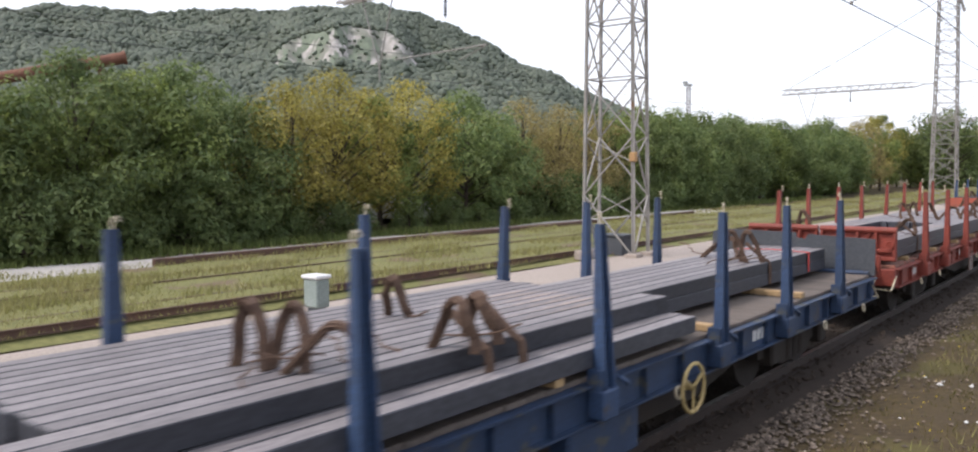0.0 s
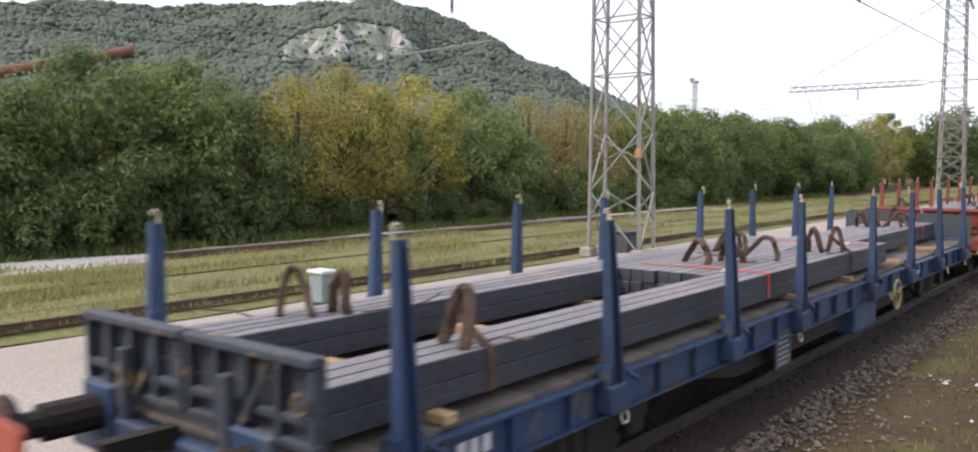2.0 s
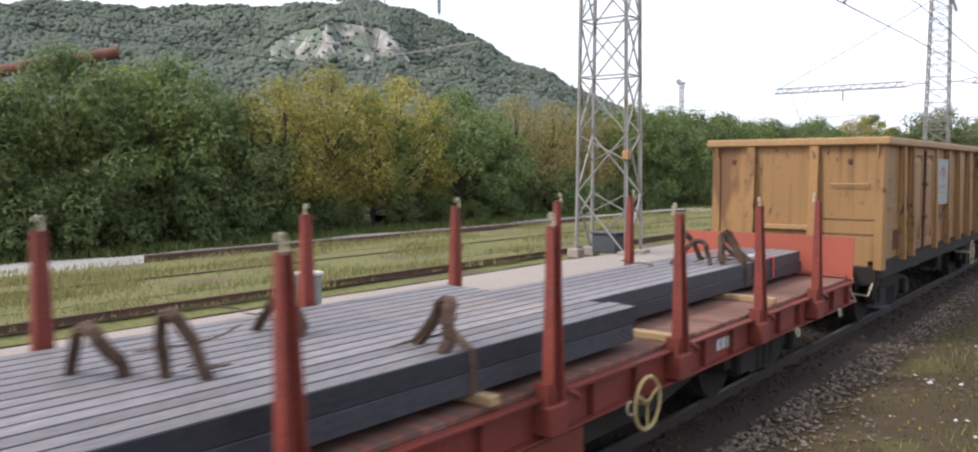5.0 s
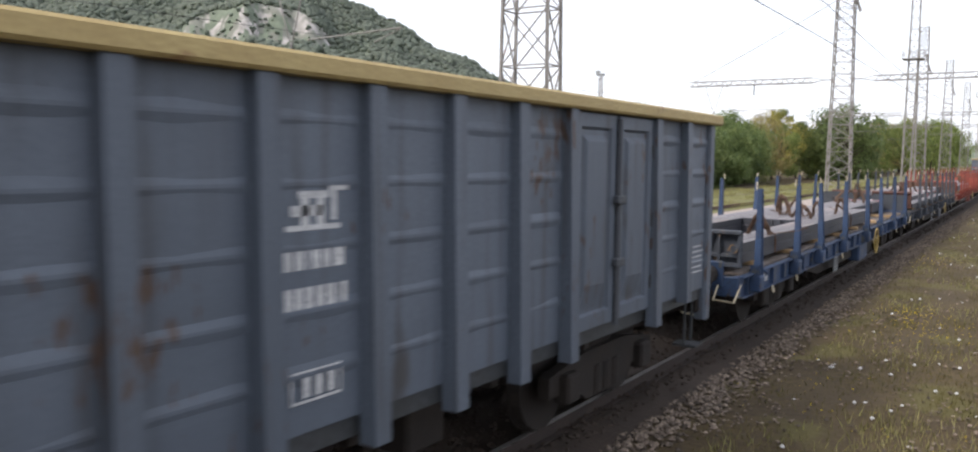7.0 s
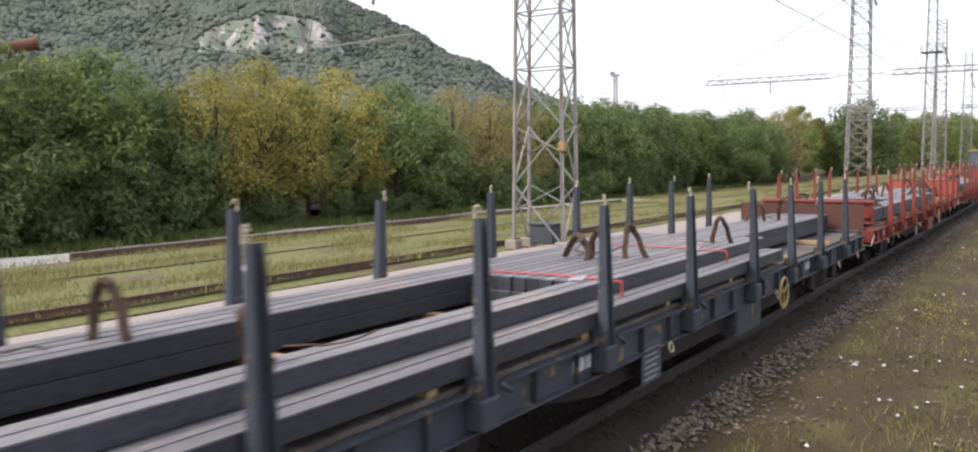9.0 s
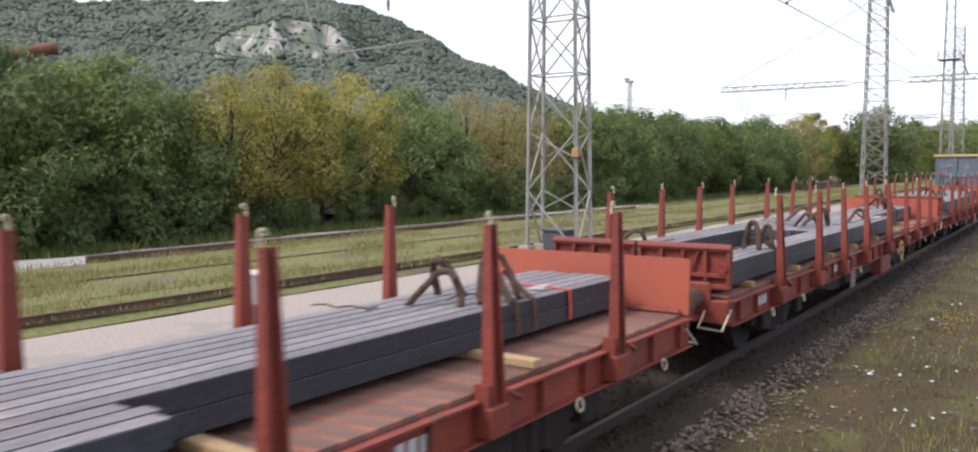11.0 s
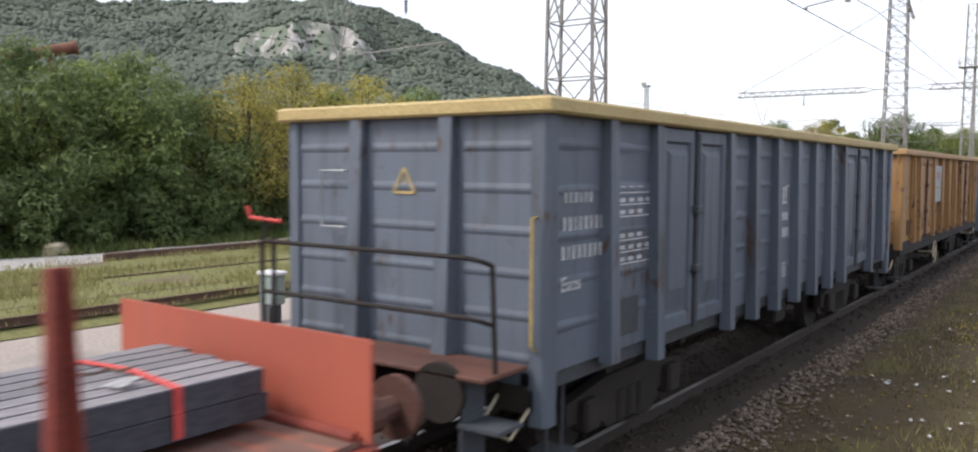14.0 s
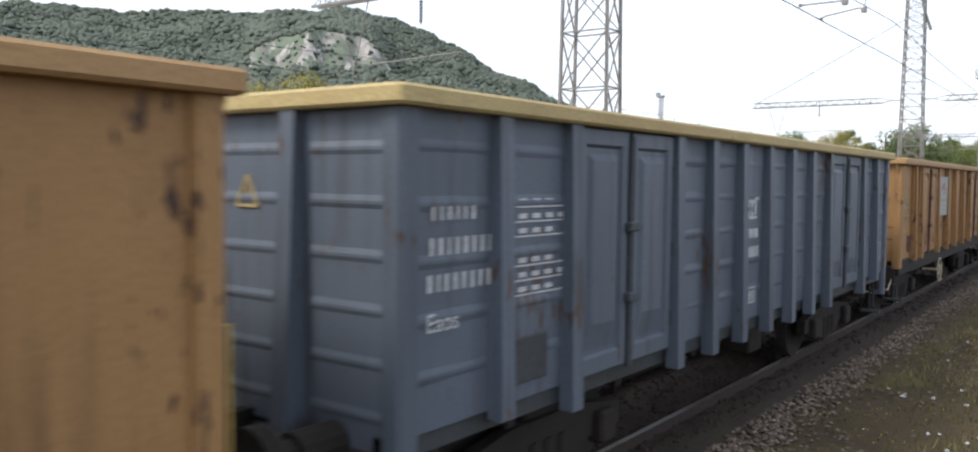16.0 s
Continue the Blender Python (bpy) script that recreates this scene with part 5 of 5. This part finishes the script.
def gondola(kind, platform, label):
    """A high-sided open wagon; its leading end is at -y."""
    paint, rim = ("grey", "cream") if kind == "grey" else ("ochre", "ochre_rim")
    g = empty("open_wagon", Matrix(), label, "open wagon", "open wagons of the train")
    half, wx, z0, z1 = 6.4, 1.40, (1.12 if kind == "grey" else 1.22), (3.125 if kind == "grey" else 3.075)
    doors = ((2.0, 3.7), (9.05, 10.8)) if kind == "grey" else ((1.9, 3.73), (8.81, 10.73))
    for s in (-1, 1):
        cuts = sorted([0.0, *gondola_posts(kind), 12.8])
        for a, b in zip(cuts, cuts[1:]):
            if any(c0 - 0.2 < a and b < c1 + 0.3 for c0, c1 in doors):
                continue
            bm = B()
            xo, xi = s * wx, s * (wx - 0.012)
            ny, nz = 5, 16
            dent = random.uniform(0.004, 0.02)
            grid = []
            for jz in range(nz + 1):
                z = z0 + (z1 - z0) * jz / nz
                row = []
                for iy in range(ny + 1):
                    yk = -half + a + (b - a) * iy / ny
                    bulge = dent * math.sin(math.pi * iy / ny) * noise.noise((yk * 1.7 + s, z * 2.1, dent * 900))
                    row.append(bm.verts.new((xo + s * bulge, yk, z)))
                grid.append(row)
            for jz in range(nz):
                for iy in range(ny):
                    bm.faces.new((grid[jz][iy], grid[jz][iy + 1], grid[jz + 1][iy + 1], grid[jz + 1][iy]))
            back = [bm.verts.new((xi - s * 0.02, v.co.y, v.co.z)) for v in (grid[0][0], grid[0][-1], grid[-1][-1], grid[-1][0])]
            bm.faces.new(back)
            bm.faces.new([*grid[0], back[1], back[0]])
            bm.faces.new([*grid[-1], back[2], back[3]])
            bm.faces.new([*[r[0] for r in grid], back[3], back[0]])
            bm.faces.new([*[r[-1] for r in grid], back[2], back[1]])
            panel_ = part("side_panel", bm, paint, g)
            for k in range(5 if kind == "grey" else 1):
                z = z0 + (0.33 + 0.36 * k if kind == "grey" else 0.5)
                if kind == "ochre" and random.random() < 0.3:
                    continue
                bm = B()
                out = 0.010 if kind == "grey" else 0.008
                prism(bm, [(s * (wx - 0.005), yy_, z - 0.05) for yy_ in (-half + a + 0.03, -half + b - 0.03)] + [(s * (wx + out), yy_, z) for yy_ in (-half + b - 0.08, -half + a + 0.08)],
                      [(s * (wx - 0.005), yy_, z + 0.075) for yy_ in (-half + a + 0.03, -half + b - 0.03)] + [(s * (wx + out), yy_, z + 0.02) for yy_ in (-half + b - 0.08, -half + a + 0.08)])
                part("pressed_rib", bm, paint, panel_)
        for a, b in doors:
            mid = (a + b) / 2
            for c, d in ((a, mid - 0.03), (mid + 0.03, b)):
                ya, yb, za, zb = -half + c + 0.012, -half + d - 0.012, z0 + 0.02, z1 - 0.02
                bm = B()
                # outer frame of the leaf, a sunk step, and the bulging middle with a sloped foot
                rings = []
                for inset, low, out in ((0.0, 0.0, 0.0), (0.0, 0.0, 0.045), (0.095, 0.13, 0.045), (0.115, 0.15, 0.012), (0.155, 0.19, 0.014), (0.20, 0.40, 0.05)):
                    rings.append([bm.verts.new((s * (wx + out), yy_, zz)) for yy_, zz in ((ya + inset, za + low), (yb - inset, za + low), (yb - inset, zb - inset * 1.25), (ya + inset, zb - inset * 1.25))])
                for r0, r1 in zip(rings, rings[1:]):
                    for k in range(4):
                        bm.faces.new((r0[k], r0[(k + 1) % 4], r1[(k + 1) % 4], r1[k]))
                bm.faces.new(rings[-1])
                bm.faces.new(rings[0][::-1])
                door = part("door", bm, paint, g)
                for z in (z0 + 0.3, z0 + 0.95, z1 - 0.35):
                    bm = B()
                    yh = -half + (c if c == a else d)
                    tube(bm, [(s * (wx + 0.04), yh, z - 0.07), (s * (wx + 0.04), yh, z + 0.07)], 0.022, 6)
                    part("hinge", bm, "greydark" if kind == "grey" else "ochre_rim", door)
            bm = B()
            tube(bm, [(s * (wx + 0.06), -half + mid, z0 - 0.02), (s * (wx + 0.06), -half + mid, z1 - 0.05)], 0.03, 8)
            for z in (z0 + 0.55, z0 + 1.15):
                box(bm, min(s * (wx + 0.04), s * (wx + 0.11)), max(s * (wx + 0.04), s * (wx + 0.11)), -half + mid - 0.09, -half + mid + 0.09, z, z + 0.08, 0.01)
            part("lock_bar", bm, "slate" if kind == "grey" else "rustred", g)
        for a, b in doors:
            bm = B()
            box(bm, min(s * (wx - 0.03), s * (wx - 0.006)), max(s * (wx - 0.03), s * (wx - 0.006)), -half + a - 0.1, -half + b + 0.1, z0 - 0.02, z1)
            part("door_backing", bm, "greydark" if kind == "grey" else "rustred", g)
        # posts: deep tapered channels
        for a in gondola_posts(kind):
            bm = B()
            yk = -half + a
            zb = 0.93 if kind == "grey" and 1.5 < a < 11.3 else z0 - 0.06
            hw = 0.075 if kind == "grey" else 0.06
            prism(bm, [(s * wx, yk - hw, zb), (s * (wx + 0.13), yk - hw, zb), (s * (wx + 0.13), yk + hw, zb), (s * wx, yk + hw, zb)],
                  [(s * wx, yk - hw, z1), (s * (wx + 0.085), yk - hw, z1), (s * (wx + 0.085), yk + hw, z1), (s * wx, yk + hw, z1)])
            if kind == "ochre":
                box(bm, min(s * wx, s * (wx + 0.05)), max(s * wx, s * (wx + 0.05)), yk - 0.12, yk + 0.12, z0 + 0.75, z1)
            part("side_post", bm, paint, g)
        for yk in (-half, half):
            bm = B()
            sy = 1 if yk > 0 else -1
            foot = 0.72 if kind == "grey" else z0 - 0.15
            ring = [(s * (wx - 0.10), yk + sy * 0.03), (s * (wx + 0.02), yk + sy * 0.03), (s * (wx + 0.05), yk), (s * (wx + 0.05), yk - sy * 0.13), (s * (wx + 0.02), yk - sy * 0.15), (s * (wx - 0.10), yk - sy * 0.15)]
            prism(bm, [(px, py, foot) for px, py in ring], [(px, py, z1) for px, py in ring])
            part("corner_post", bm, paint, g)
        # rim
        bm = B()
        box(bm, min(s * (wx - 0.05), s * (wx + 0.125)), max(s * (wx - 0.05), s * (wx + 0.125)), -half - 0.1, half + 0.1, z1, z1 + 0.125, 0.02)
        part("top_rim", bm, rim, g)
        # sill and the dark frame below
        bm = B()
        if kind == "grey":
            box(bm, min(s * 1.2, s * 1.37), max(s * 1.2, s * 1.37), -half, half, 0.98, z0 - 0.003)
        else:
            box(bm, min(s * 1.2, s * 1.43), max(s * 1.2, s * 1.43), -half, half, 0.93, z0 - 0.003, 0.01)
        part("sill", bm, "greydark" if kind == "grey" else "black", g)
    for s in (-1, 1):
        bm = B()
        yk = s * half
        box(bm, -wx, wx, min(yk, yk - s * 0.012), max(yk, yk - s * 0.012), z0 - 0.1, z1)
        wall_ = part("end_wall", bm, paint, g)
        for k in range(6 if kind == "grey" else 0):
            z = z0 + 0.1 + 0.33 * k
            for xa, xb in ((-wx + 0.06, -0.6), (-0.4, 0.4), (0.6, wx - 0.06)):
                bm = B()
                prism(bm, [(xa, yk - s * 0.004, z - 0.04), (xb, yk - s * 0.004, z - 0.04), (xb - 0.05, yk + s * 0.011, z), (xa + 0.05, yk + s * 0.011, z)],
                      [(xa, yk - s * 0.004, z + 0.07), (xb, yk - s * 0.004, z + 0.07), (xb - 0.05, yk + s * 0.011, z + 0.02), (xa + 0.05, yk + s * 0.011, z + 0.02)])
                part("pressed_rib", bm, paint, wall_)
        for x in (-0.5, 0.5) if kind == "grey" else (-0.72, 0.35):
            bm = B()
            prism(bm, [(x - 0.075, yk, z0 - 0.1), (x + 0.075, yk, z0 - 0.1), (x + 0.075, yk + s * 0.17, z0 - 0.1), (x - 0.075, yk + s * 0.17, z0 - 0.1)],
                  [(x - 0.07, yk, z1), (x + 0.07, yk, z1), (x + 0.07, yk + s * 0.08, z1), (x - 0.07, yk + s * 0.08, z1)])
            part("end_post", bm, paint, g)
        bm = B()
        box(bm, -wx - 0.1, wx + 0.1, min(yk - s * 0.05, yk + s * 0.105), max(yk - s * 0.05, yk + s * 0.105), z1 + 0.002, z1 + 0.127, 0.02)
        part("end_rim", bm, rim, g)
        if kind == "ochre":
            for x in (-1.35, 1.35):
                bm = B()
                sx = 1 if x > 0 else -1
                prism(bm, [(x, yk, z1), (x, yk + s * 0.1, z1), (x, yk + s * 0.02, z1 - 0.28)], [(x - sx * 0.02, yk, z1), (x - sx * 0.02, yk + s * 0.1, z1), (x - sx * 0.02, yk + s * 0.02, z1 - 0.28)])
                part("rim_gusset", bm, rim, g)
            bm = B()
            box(bm, -0.65, 0.28, min(yk, yk + s * 0.07), max(yk, yk + s * 0.07), z0 + 0.45, z0 + 0.53, 0.01)
            part("end_rail", bm, rim, g)
            bm = B()
            tube(bm, [(0.62, yk, 2.45), (0.62, yk + s * 0.06, 2.45), (1.2, yk + s * 0.06, 2.45), (1.2, yk, 2.45)], 0.013, 6)
            part("grab_bar", bm, rim, g)
            for z in (1.62, 1.86):
                bm = B()
                box(bm, 0.43, wx - 0.03, min(yk, yk + s * 0.008), max(yk, yk + s * 0.008), z, z + 0.018)
                part("seam", bm, "rustred", wall_)
            for x in (-1.05, 0.9):
                bm = B()
                box(bm, x - 0.035, x + 0.035, min(yk, yk + s * 0.03), max(yk, yk + s * 0.03), 2.78, 2.86, 0.01)
                part("bracket", bm, "rustred", wall_)
        bm = B()
        box(bm, -1.36, 1.36, min(yk - s * 0.2, yk + s * 0.03), max(yk - s * 0.2, yk + s * 0.03), 0.80, z0 - 0.1, 0.02)
        part("end_beam", bm, "black", g)
        # corner handrail and step
        bm = B()
        lift = 0.36 if s < 0 else 0.0
        tube(bm, [(1.36, yk + s * 0.03, 1.98 + lift), (1.36, yk + s * 0.10, 1.98 + lift), (1.36, yk + s * 0.10, 1.0 + lift), (1.36, yk + s * 0.02, 0.95 + lift)], 0.012, 6)
        if s > 0 or platform:
            part("handrail", bm, "yellow", g, "thin yellow handrail")
        else:
            bm.free()
        bm = B()
        box(bm, 1.15, 1.45, yk - s * 0.35 - 0.13, yk - s * 0.35 + 0.13, 0.42, 0.45)
        for dy in (-0.12, 0.12):
            bar(bm, (1.3, yk - s * 0.35 + dy, 0.43), (1.3, yk - s * 0.35 + dy, 0.95), 0.025)
        part("step", bm, "greydark", g)
    bm = B()
    box(bm, -1.36, 1.36, -half + 0.02, half - 0.02, z0 - 0.06, z0 + 0.0)
    part("floor_plate", bm, "black", g)
    bm = B()
    box(bm, -0.3, 0.3, -half, half, 0.72, 1.05)
    for k in range(7):
        yk = -half + 1.4 + k * 1.67
        box(bm, -1.25, 1.25, yk - 0.06, yk + 0.06, 0.86, 1.06)
    part("underframe", bm, "black", g)
    bm = B()
    tube(bm, [(0.2, -1.6, 0.6), (0.2, 0.6, 0.6)], 0.22, 12)
    box(bm, 0.5, 0.9, 1.0, 1.5, 0.4, 0.8, 0.03)
    part("brake_gear", bm, "black", g)
    # markings: plain strokes where the lettering stands
    xs_ = wx + 0.006
    ink = "chalk" if kind == "grey" else "faded"
    for k, (y_, z_, ln, h_) in enumerate(((0.30, 2.44, 0.42, 0.11), (0.28, 2.22, 0.62, 0.11), (0.26, 1.99, 0.68, 0.11))):
        bm = B()
        q = 0.0
        while q < ln:
            wch = 0.026 + 0.02 * ((k * 7 + int(q * 50)) % 3) / 3
            box(bm, xs_, xs_ + 0.003, -half + y_ + q, -half + y_ + q + wch, z_, z_ + h_)
            q += wch + 0.052
        part("stencil_mark", bm, ink, g)
    txt = bpy.data.curves.new("class_letters", "FONT")
    txt.body, txt.size, txt.extrude = "Eaos", 0.17, 0.002
    t_ob = new("class_letters", txt)
    t_ob.data.materials.append(M[ink])
    t_ob.parent = g
    t_ob.matrix_basis = Matrix.Translation((xs_ + 0.003, -half + 0.25, 1.74)) @ Matrix(((0, 0, 1, 0), (1, 0, 0, 0), (0, 1, 0, 0), (0, 0, 0, 1)))
    bm = B()
    for k in range(8):
        if k % 4 == 3:
            continue
        z = 2.50 - 0.105 * k
        box(bm, xs_, xs_ + 0.003, -half + 1.2, -half + 1.85, z, z + 0.012)
        for j in range(3 + k % 2):
            box(bm, xs_, xs_ + 0.003, -half + 1.24 + 0.17 * j, -half + 1.34 + 0.17 * j, z + 0.028, z + 0.064)
    part("data_block", bm, ink, g)
    bm = B()
    box(bm, wx, wx + 0.02, -half + 1.2 if kind == "grey" else -half + 0.78, -half + 1.62 if kind == "grey" else -half + 1.1, z0 + 0.12, z0 + 0.45, 0.006)
    part("card_holder", bm, "greydark" if kind == "grey" else "rustred", g)
    bm = B()
    for k in range(6 if kind == "grey" else 2):
        box(bm, xs_, xs_ + 0.003, half - 0.62 + 0.03 * (k % 3), half - 0.2 - 0.05 * (k % 2), 1.34 + 0.062 * k, 1.356 + 0.062 * k)
    part("data_block", bm, ink, g)
    if kind == "grey":
        bm = B()
        y_ = -half + 5.66
        for a, b, c, d in ((0.06, 0.30, 2.36, 2.42), (0.12, 0.36, 2.46, 2.50), (0.02, 0.45, 2.28, 2.31), (0.14, 0.20, 2.31, 2.46), (0.26, 0.32, 2.31, 2.46), (0.38, 0.42, 2.33, 2.50), (0.36, 0.52, 2.50, 2.53)):
            box(bm, xs_, xs_ + 0.003, y_ + a, y_ + b, c, d)
        part("logo_mark", bm, "chalk", g)
        for z_, ws in ((2.06, (0.07, 0.06, 0.02, 0.06, 0.06, 0.09)), (1.84, (0.07, 0.05, 0.06, 0.06, 0.06, 0.02, 0.04))):
            bm = B()
            q = y_
            for wch in ws:
                box(bm, xs_, xs_ + 0.003, q, q + wch, z_, z_ + 0.12)
                q += wch + 0.025
            part("stencil_mark", bm, "chalk", g)
        bm = B()
        for a, b, c, d in ((0, 0.4, 1.30, 1.315), (0, 0.4, 1.47, 1.485), (0, 0.012, 1.30, 1.485), (0.4, 0.412, 1.30, 1.485), (0.1, 0.15, 1.33, 1.45), (0.2, 0.25, 1.33, 1.45), (0.3, 0.35, 1.33, 1.45)):
            box(bm, xs_, xs_ + 0.003, y_ + 0.05 + a, y_ + 0.05 + b, c, d)
        part("weight_mark", bm, "chalk", g)
        bm = B()
        tri = ((-0.12, 2.50), (0.12, 2.50), (0.0, 2.71))
        for (a, b), (c, d) in zip(tri, tri[1:] + tri[:1]):
            bar(bm, (a, -half - 0.006, b), (c, -half - 0.006, d), 0.012, 0.022)
        bar(bm, (0, -half - 0.006, 2.54), (0, -half - 0.006, 2.63), 0.014, 0.006)
        part("warning_sign", bm, "cream", g, "yellow warning triangle")
        bm = B()
        tube(bm, [(-0.62, -half - 0.01, 2.68), (-0.62, -half - 0.09, 2.68), (-0.92, -half - 0.09, 2.68), (-0.92, -half - 0.09, 2.18), (-0.62, -half - 0.09, 2.18), (-0.62, -half - 0.01, 2.18)], 0.014, 6)
        part("grab_rail", bm, "plate", g)
    else:
        bm = B()
        box(bm, wx + 0.06, wx + 0.075, -half + 4.03, -half + 5.12, 1.98, 2.88, 0.004)
        sign = part("sign_board", bm, "plate", g, "grey sheet sign board with an orange mark")
        sign.location.y = -0.14
        bm = B()
        pts = [(wx + 0.078, -half + 4.28 + 0.125 * k, 2.47 + 0.24 * math.sin(math.pi * (0.15 + 0.75 * k / 5))) for k in range(6)]
        for p, q in zip(pts, pts[1:]):
            bar(bm, p, q, 0.004, 0.05)
        bar(bm, (wx + 0.078, -half + 4.53, 2.69), (wx + 0.078, -half + 4.68, 2.50), 0.004, 0.05)
        part("logo_mark", bm, "logo", sign)
        for a, b, c, d in ((4.25, 4.9, 2.30, 2.37), (4.3, 4.85, 2.20, 2.23), (4.45, 4.7, 2.10, 2.13)):
            bm = B()
            box(bm, wx + 0.0755, wx + 0.077, -half + a, -half + b, c, d)
            part("sign_line", bm, "faded", sign)
        bm = B()
        ring_bar(bm, (1.47, -half + 8.3, 0.72), (1, 0, 0), 0.27, 0.014, 24)
        for a in (0.5, 2.07):
            bar(bm, (1.47, -half + 8.3 - 0.26 * math.cos(a), 0.72 - 0.26 * math.sin(a)), (1.47, -half + 8.3 + 0.26 * math.cos(a), 0.72 + 0.26 * math.sin(a)), 0.02)
        tube(bm, [(1.1, -half + 8.3, 0.72), (1.48, -half + 8.3, 0.72)], 0.03)
        part("brake_wheel", bm, "brass", g, "pale hand-brake wheel")
    if platform:
        bm = B()
        box(bm, -1.3, 1.3, -half - 0.62, -half - 0.04, 1.16, 1.2, 0.01)
        part("brake_platform", bm, "rustred", g, "rusty brown platform plate")
        bm = B()
        yk = -half - 0.58
        for z in (1.62, 2.06):
            tube(bm, [(-1.15, yk, z), (1.1, yk, z), (1.2, yk + 0.05, z - 0.02), (1.24, yk + 0.14, z - 0.06)], 0.02, 6)
        tube(bm, [(1.24, yk + 0.14, 2.0), (1.26, yk + 0.16, 1.2)], 0.02, 6)
        for x in (-1.15, -1.0):
            tube(bm, [(x, yk, 1.2), (x, yk, 2.1)], 0.022, 6)
        tube(bm, [(-1.1, yk, 2.1), (-1.1, yk, 2.28)], 0.02, 6)
        part("platform_rail", bm, "black", g, "black platform railing")
        bm = B()
        tube(bm, [(-1.35, yk, 2.36), (-1.3, yk, 2.26), (-0.9, yk, 2.24)], 0.02, 6)
        part("brake_crank", bm, "tagred", g, "red brake crank")
        bm = B()
        for z in (0.45, 0.8):
            box(bm, 1.05, 1.42, yk - 0.02, yk + 0.3, z, z + 0.03)
        box(bm, 1.05, 1.08, yk, yk + 0.28, 0.45, 1.16)
        part("step", bm, "slate", g)
    for s in (-1, 1):
        bogie(g, s * 4.2)
    couplings(g, half + 0.62, half, "black")
    return g


grey = gondola("grey", False, "grey-blue high-sided open wagon with a yellow rim")
grey_p = gondola("grey", True, "grey-blue open wagon with a yellow rim and a railed brake platform")
ochre = gondola("ochre", False, "ochre yellow high-sided open wagon with rust stains")

FLATS = ((blue_first, load_first, 0.0), (red, load_red, 19.89), (blue, load_blue, 39.79), (red, load_red, 59.68), (red, load_third, 79.58), (blue_later, load_later, 128.0), (dull, load_dull, 147.89), (red, load_third, 167.79), (red_even, load_even, 187.68), (red, load_last, 207.58))
HIGH = ((ochre, 80.88), (grey, 94.93), (grey_p, 209.38), (ochre, 223.43), (grey, 237.48), (ochre, 251.53), (grey, 265.58))
used = set()


def own(ob):
    """The thing itself the first time, a copy after that."""
    if ob.name in used:
        return copy_thing(ob, Matrix())
    used.add(ob.name)
    return ob


for wagon, load, end in FLATS:
    TRAIN.append((own(wagon), end - 9.2, 0.0))
    TRAIN.append((own(load), end - 9.2, DECK_TOP))
for wagon, front in HIGH:
    thing = own(wagon)
    if wagon is ochre and front > 200:   # these two run the other way round, their wheel nearer the front
        for child in thing.children:
            if child.name.startswith("brake_wheel"):
                child.matrix_basis = pose(0, -3.95, 0) @ child.matrix_basis
    TRAIN.append((thing, front + 6.4, 0.0))


# ---- what moves ----
def motions():
    for thing, place, z in TRAIN:
        walk(thing, [(t, pose(TRACK_X, place - speed_path(t), z)) for t in [k / 2 for k in range(33)]])


motions()
